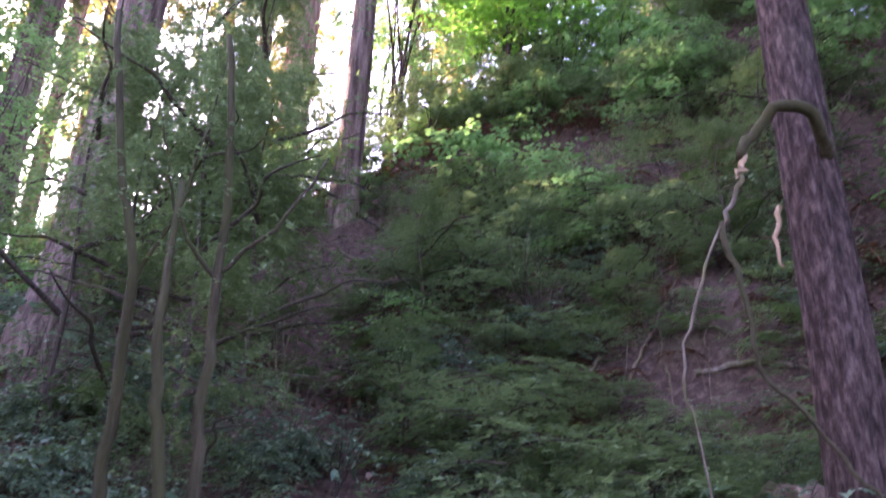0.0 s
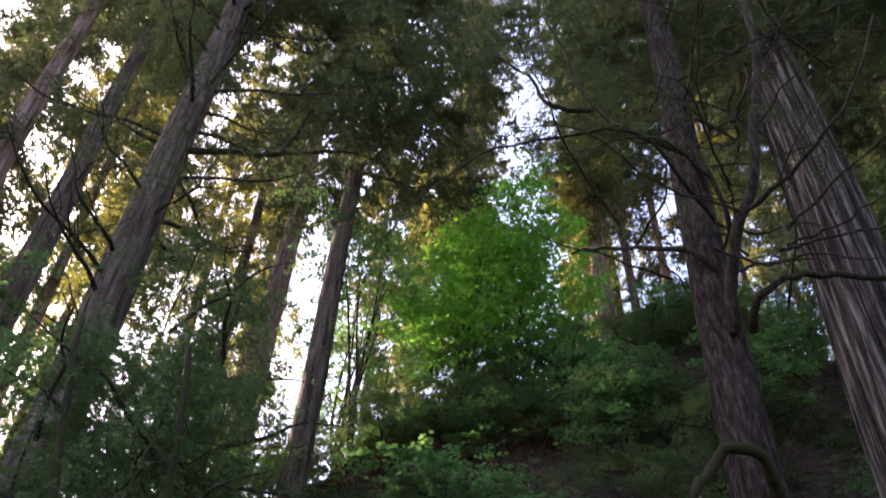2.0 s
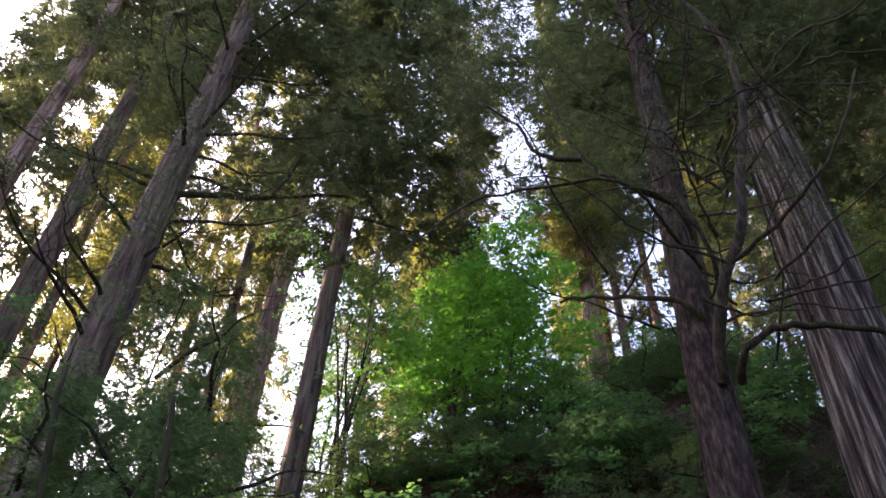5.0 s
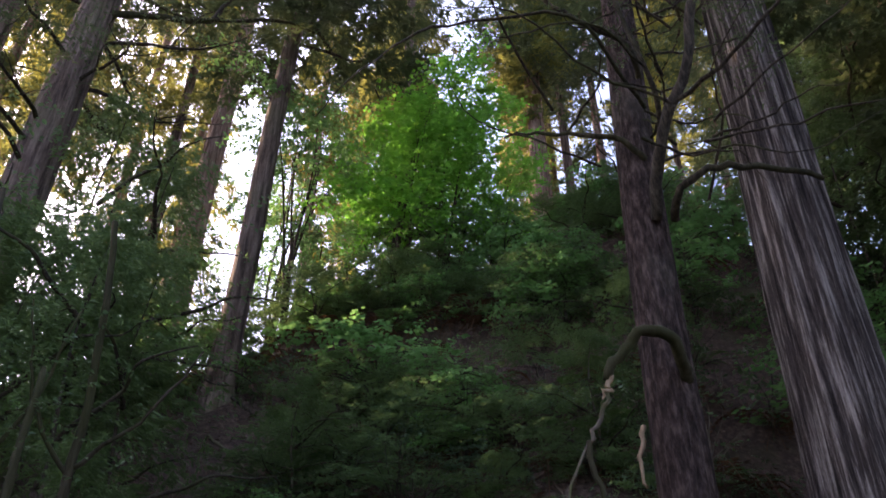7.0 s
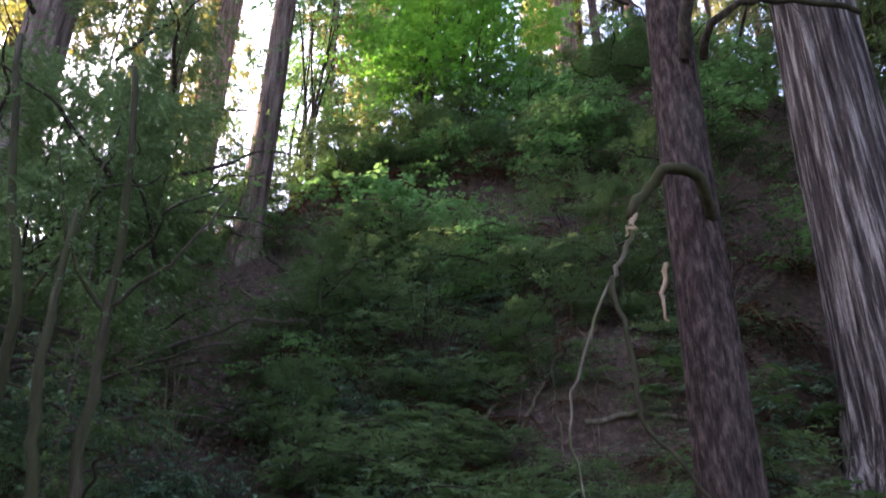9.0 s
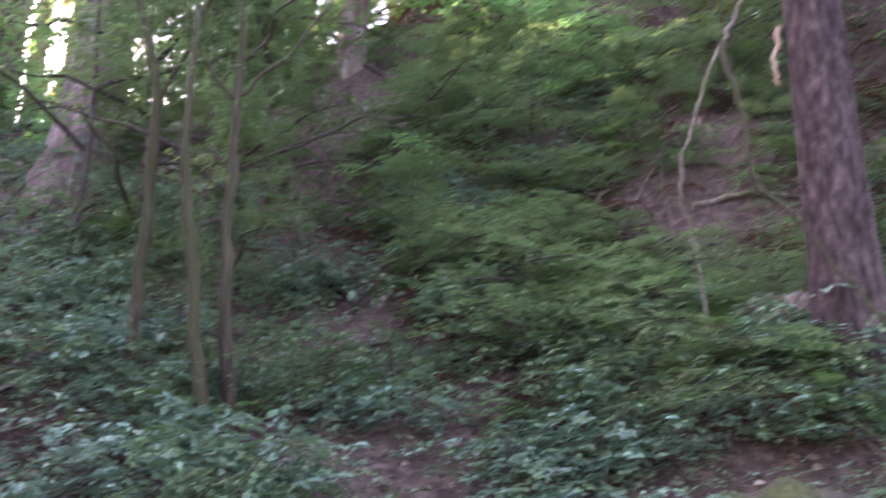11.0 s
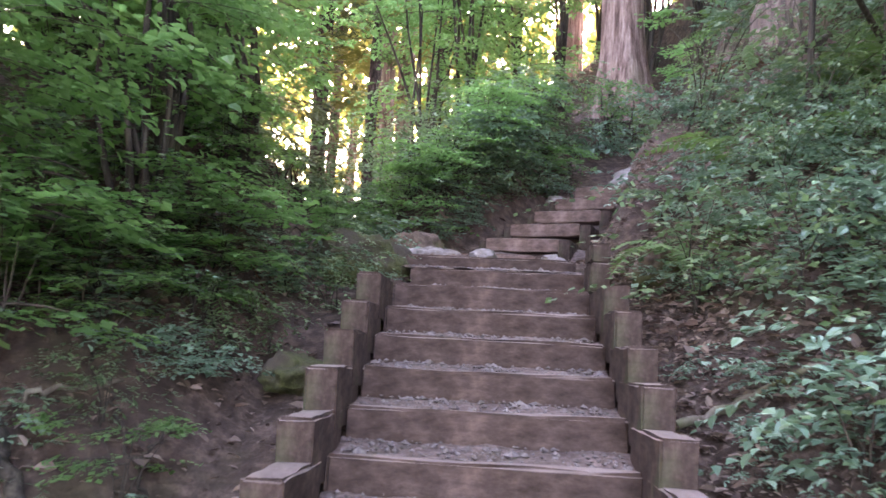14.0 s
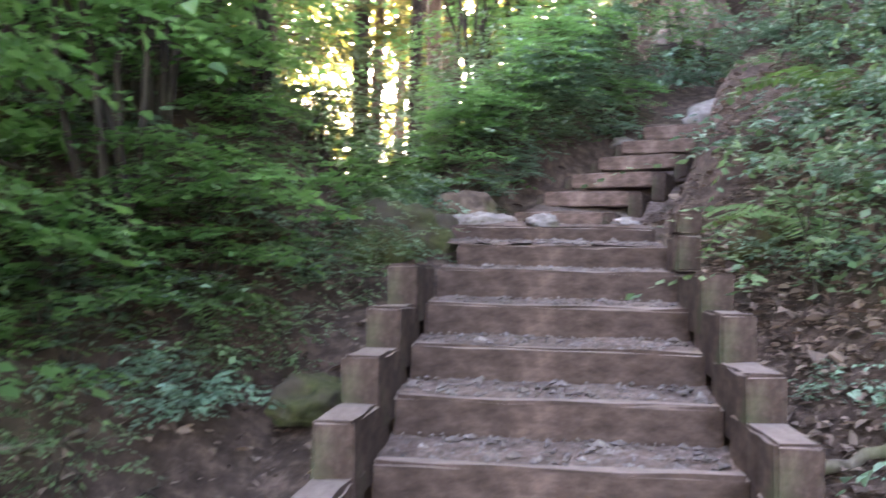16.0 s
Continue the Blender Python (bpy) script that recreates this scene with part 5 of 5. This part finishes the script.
def fallen(points, r0, r1, mat, label, name="fallen_log", cat="log", sides=10):
    ob = new(name, limb(None, name, points, r0, r1, mat, sides=sides))
    return tagged(ob, label, cat, "fallen wood")


def lying(x, y, a, ln, r, mat, label, name="fallen_branch", cat="branch", sides=7):
    pts = []
    for f in (0, 0.25, 0.5, 0.75, 1.0):
        px, py = x + math.cos(a) * ln * (f - 0.5), y + math.sin(a) * ln * (f - 0.5)
        pts.append((px, py, float(ground_z(px, py)) + r * 0.7 + 0.02))
    return fallen(pts, r, r * 0.6, mat, label, name, cat, sides)


lying(8.9, 7.85, -0.85, 1.6, 0.09, GREY_WOOD, "grey fallen log lying across the steep slope", "fallen_log", "log", 10)
lying(7.9, 8.3, -0.7, 1.8, 0.08, ROTTEN, "dark rotten log lying across the slope", "fallen_log", "log", 10)
lying(-0.75, 4.55, -0.75, 1.1, 0.045, DARK_BARK, "dark fallen branch in leaf litter", "fallen_branch", "branch")
for i in range(9):
    lying(rng.uniform(-1.6, -0.35), rng.uniform(3.6, 5.6), rng.uniform(0, 3.1), rng.uniform(0.35, 0.9), rng.uniform(0.006, 0.018), [DARK_BARK, GREY_WOOD][i % 2], "thin dead branch lying in leaf litter by the steps")
lying(8.6, 5.6, -1.0, 1.5, 0.07, ROTTEN, "mossy rotten log on the slope", "fallen_log", "log", 10)
for i in range(26):
    u, v = rng.uniform(4.5, 13), rng.uniform(-4, 8)
    x, y = hill_spot(u, v)
    if clear_of_way(x, y):
        lying(x, y, rng.uniform(0, 6.28), rng.uniform(0.5, 1.4), rng.uniform(0.012, 0.03), [GREY_WOOD, DARK_BARK][i % 2], "bare fallen branch lying in undergrowth")


def rock(name, x, y, size, mat, seed, label, dz=0.0, cat="rock"):
    """A rough boulder: a subdivided ball pushed about by layered noise, half sunk in the ground."""
    bm = bmesh.new()
    bmesh.ops.create_icosphere(bm, subdivisions=4, radius=1.0)
    for vtx in bm.verts:
        n1 = noise.noise(vtx.co * 1.1 + Vector((seed, 0, 0)))
        n2 = noise.noise(vtx.co * 3.1 + Vector((0, seed, 0)))
        n3 = noise.noise(vtx.co * 8.0)
        vtx.co *= 1 + 0.42 * n1 + 0.24 * n2 + 0.09 * n3
        vtx.co = Vector((vtx.co.x * size[0], vtx.co.y * size[1], vtx.co.z * size[2]))
    for f in bm.faces:
        f.smooth = True
    me = bpy.data.meshes.new(name)
    bm.to_mesh(me)
    bm.free()
    me.materials.append(mat)
    ob = new(name, me)
    ob.matrix_world = pose(x, y, float(ground_z(x, y)) + dz, 0, 0, seed * 50)
    return tagged(ob, label, cat)


rock("boulder", 2.75, 11.9, (0.5, 0.45, 0.4), STONE, 1.3, "pale grey boulder beside the top of the steps", 0.15)
rock("boulder", 0.22, 9.2, (0.2, 0.24, 0.2), ROTTEN, 2.1, "brown-grey boulder at the landing", 0.1)
rock("mossy_rock", -0.12, 6.0, (0.15, 0.24, 0.12), MOSS, 3.2, "green moss-covered rock beside the steps", 0.06)
rock("mossy_rock", 4.75, 2.2, (0.55, 0.5, 0.28), MOSS, 3.9, "mossy mound at the foot of the slope", 0.02)
rock("mossy_mound", -0.02, 7.8, (0.2, 0.42, 0.24), MOSS, 6.4, "moss-covered earth mound beside the upper steps", 0.03)
for i, (x, y, s) in enumerate([(0.55, 8.15, 0.13), (0.8, 8.2, 0.1), (1.05, 8.1, 0.12), (0.4, 8.4, 0.15), (1.35, 8.3, 0.08), (1.6, 11.75, 0.16)]):
    rock("stone", x, y, (s * 1.3, s, s * 0.55), STONE, i + 7.7, "flat grey stone set in the landing", 0.02)
hollow = rock("rotten_stump", 1.98, 7.4, (0.13, 0.15, 0.16), ROTTEN, 8.1, "small dark rotten stump beside the steps", 0.08, "stump")
# no real stump: a dark lump added in place of the bank's hollow
rock("rotten_stump", 7.3, 3.3, (0.32, 0.3, 0.34), ROTTEN, 9.6, "dark rotten-wood lump standing in for the hollow in the bank", 0.1, "stump")

# eroded bank below the fir: pale hanging roots and bare sticks over dark earth
bank_roots = thing("bared_roots", "pale thin roots hanging over the dark hollow in the bank", "roots")
for i in range(20):
    x, y = 7.5 + 2.2 * rng.random(), 3.9 + 2.3 * rng.random()
    a = np.array([x, y, float(ground_z(x, y)) + 0.12])
    b = a + np.array([-0.35 + rng.normal(0, 0.12), -0.3 + rng.normal(0, 0.12), 0])
    b[2] = float(ground_z(b[0], b[1])) + rng.uniform(0.03, 0.25)
    limb(bank_roots, "root", [tuple(a), tuple(a * 0.6 + b * 0.4 + (0, 0, rng.uniform(0.02, 0.18))), tuple(b), tuple(b + (rng.normal(0, 0.1), rng.normal(0, 0.1), -0.25))], rng.uniform(0.006, 0.016), 0.003, GREY_WOOD if i % 3 == 0 else ROTTEN, sides=5)
for i in range(26):
    fern(7.2 + 2.6 * rng.random(), 3.7 + 2.5 * rng.random(), rng.uniform(0.5, 0.9), i % 4 != 0, 1200 + i)
for i in range(22):
    f = rng.random()
    fern(9.4 + 1.8 * f + rng.normal(0, 0.08), 10.0 - 2.9 * f + rng.normal(0, 0.08), rng.uniform(0.6, 1.0), i % 5 != 0, 1300 + i)
for i in range(8):
    lying(7.6 + 2.0 * rng.random(), 4.0 + 2.2 * rng.random(), rng.uniform(-1.2, 0.2), rng.uniform(0.6, 1.3), rng.uniform(0.02, 0.05), [GREY_WOOD, ROTTEN][i % 2], "weathered dead stick lying on the eroded bank")
# white torn wood low on the fir
limb(T_FIR, "torn_bark", [(6.44, 2.6, 4.95), (6.42, 2.65, 4.7), (6.43, 2.64, 4.45)], 0.024, 0.012, PALE_WOOD, "strip of pale torn wood")
# roots bared under the crest
roots = thing("bared_roots", "pale twisted roots bared in the eroded bank", "roots")
limb(roots, "root", [(12.31, 7.3, 12.6), (12.1, 7.45, 12.3), (12.15, 7.45, 11.9), (12.48, 7.0, 11.5), (12.8, 6.6, 11.3)], 0.05, 0.025, GREY_WOOD)
for i in range(14):
    a = np.array([12.0 + rng.normal(0, 0.8), 7.4 + rng.normal(0, 0.9), 0])
    a[2] = float(ground_z(a[0], a[1])) + 0.1
    b = a + (-0.25, -0.15, -0.5)
    limb(roots, "root", [tuple(a), tuple((a + b) / 2 + rng.normal(0, 0.12, 3)), tuple(b)], 0.022, 0.006, GREY_WOOD, sides=5)
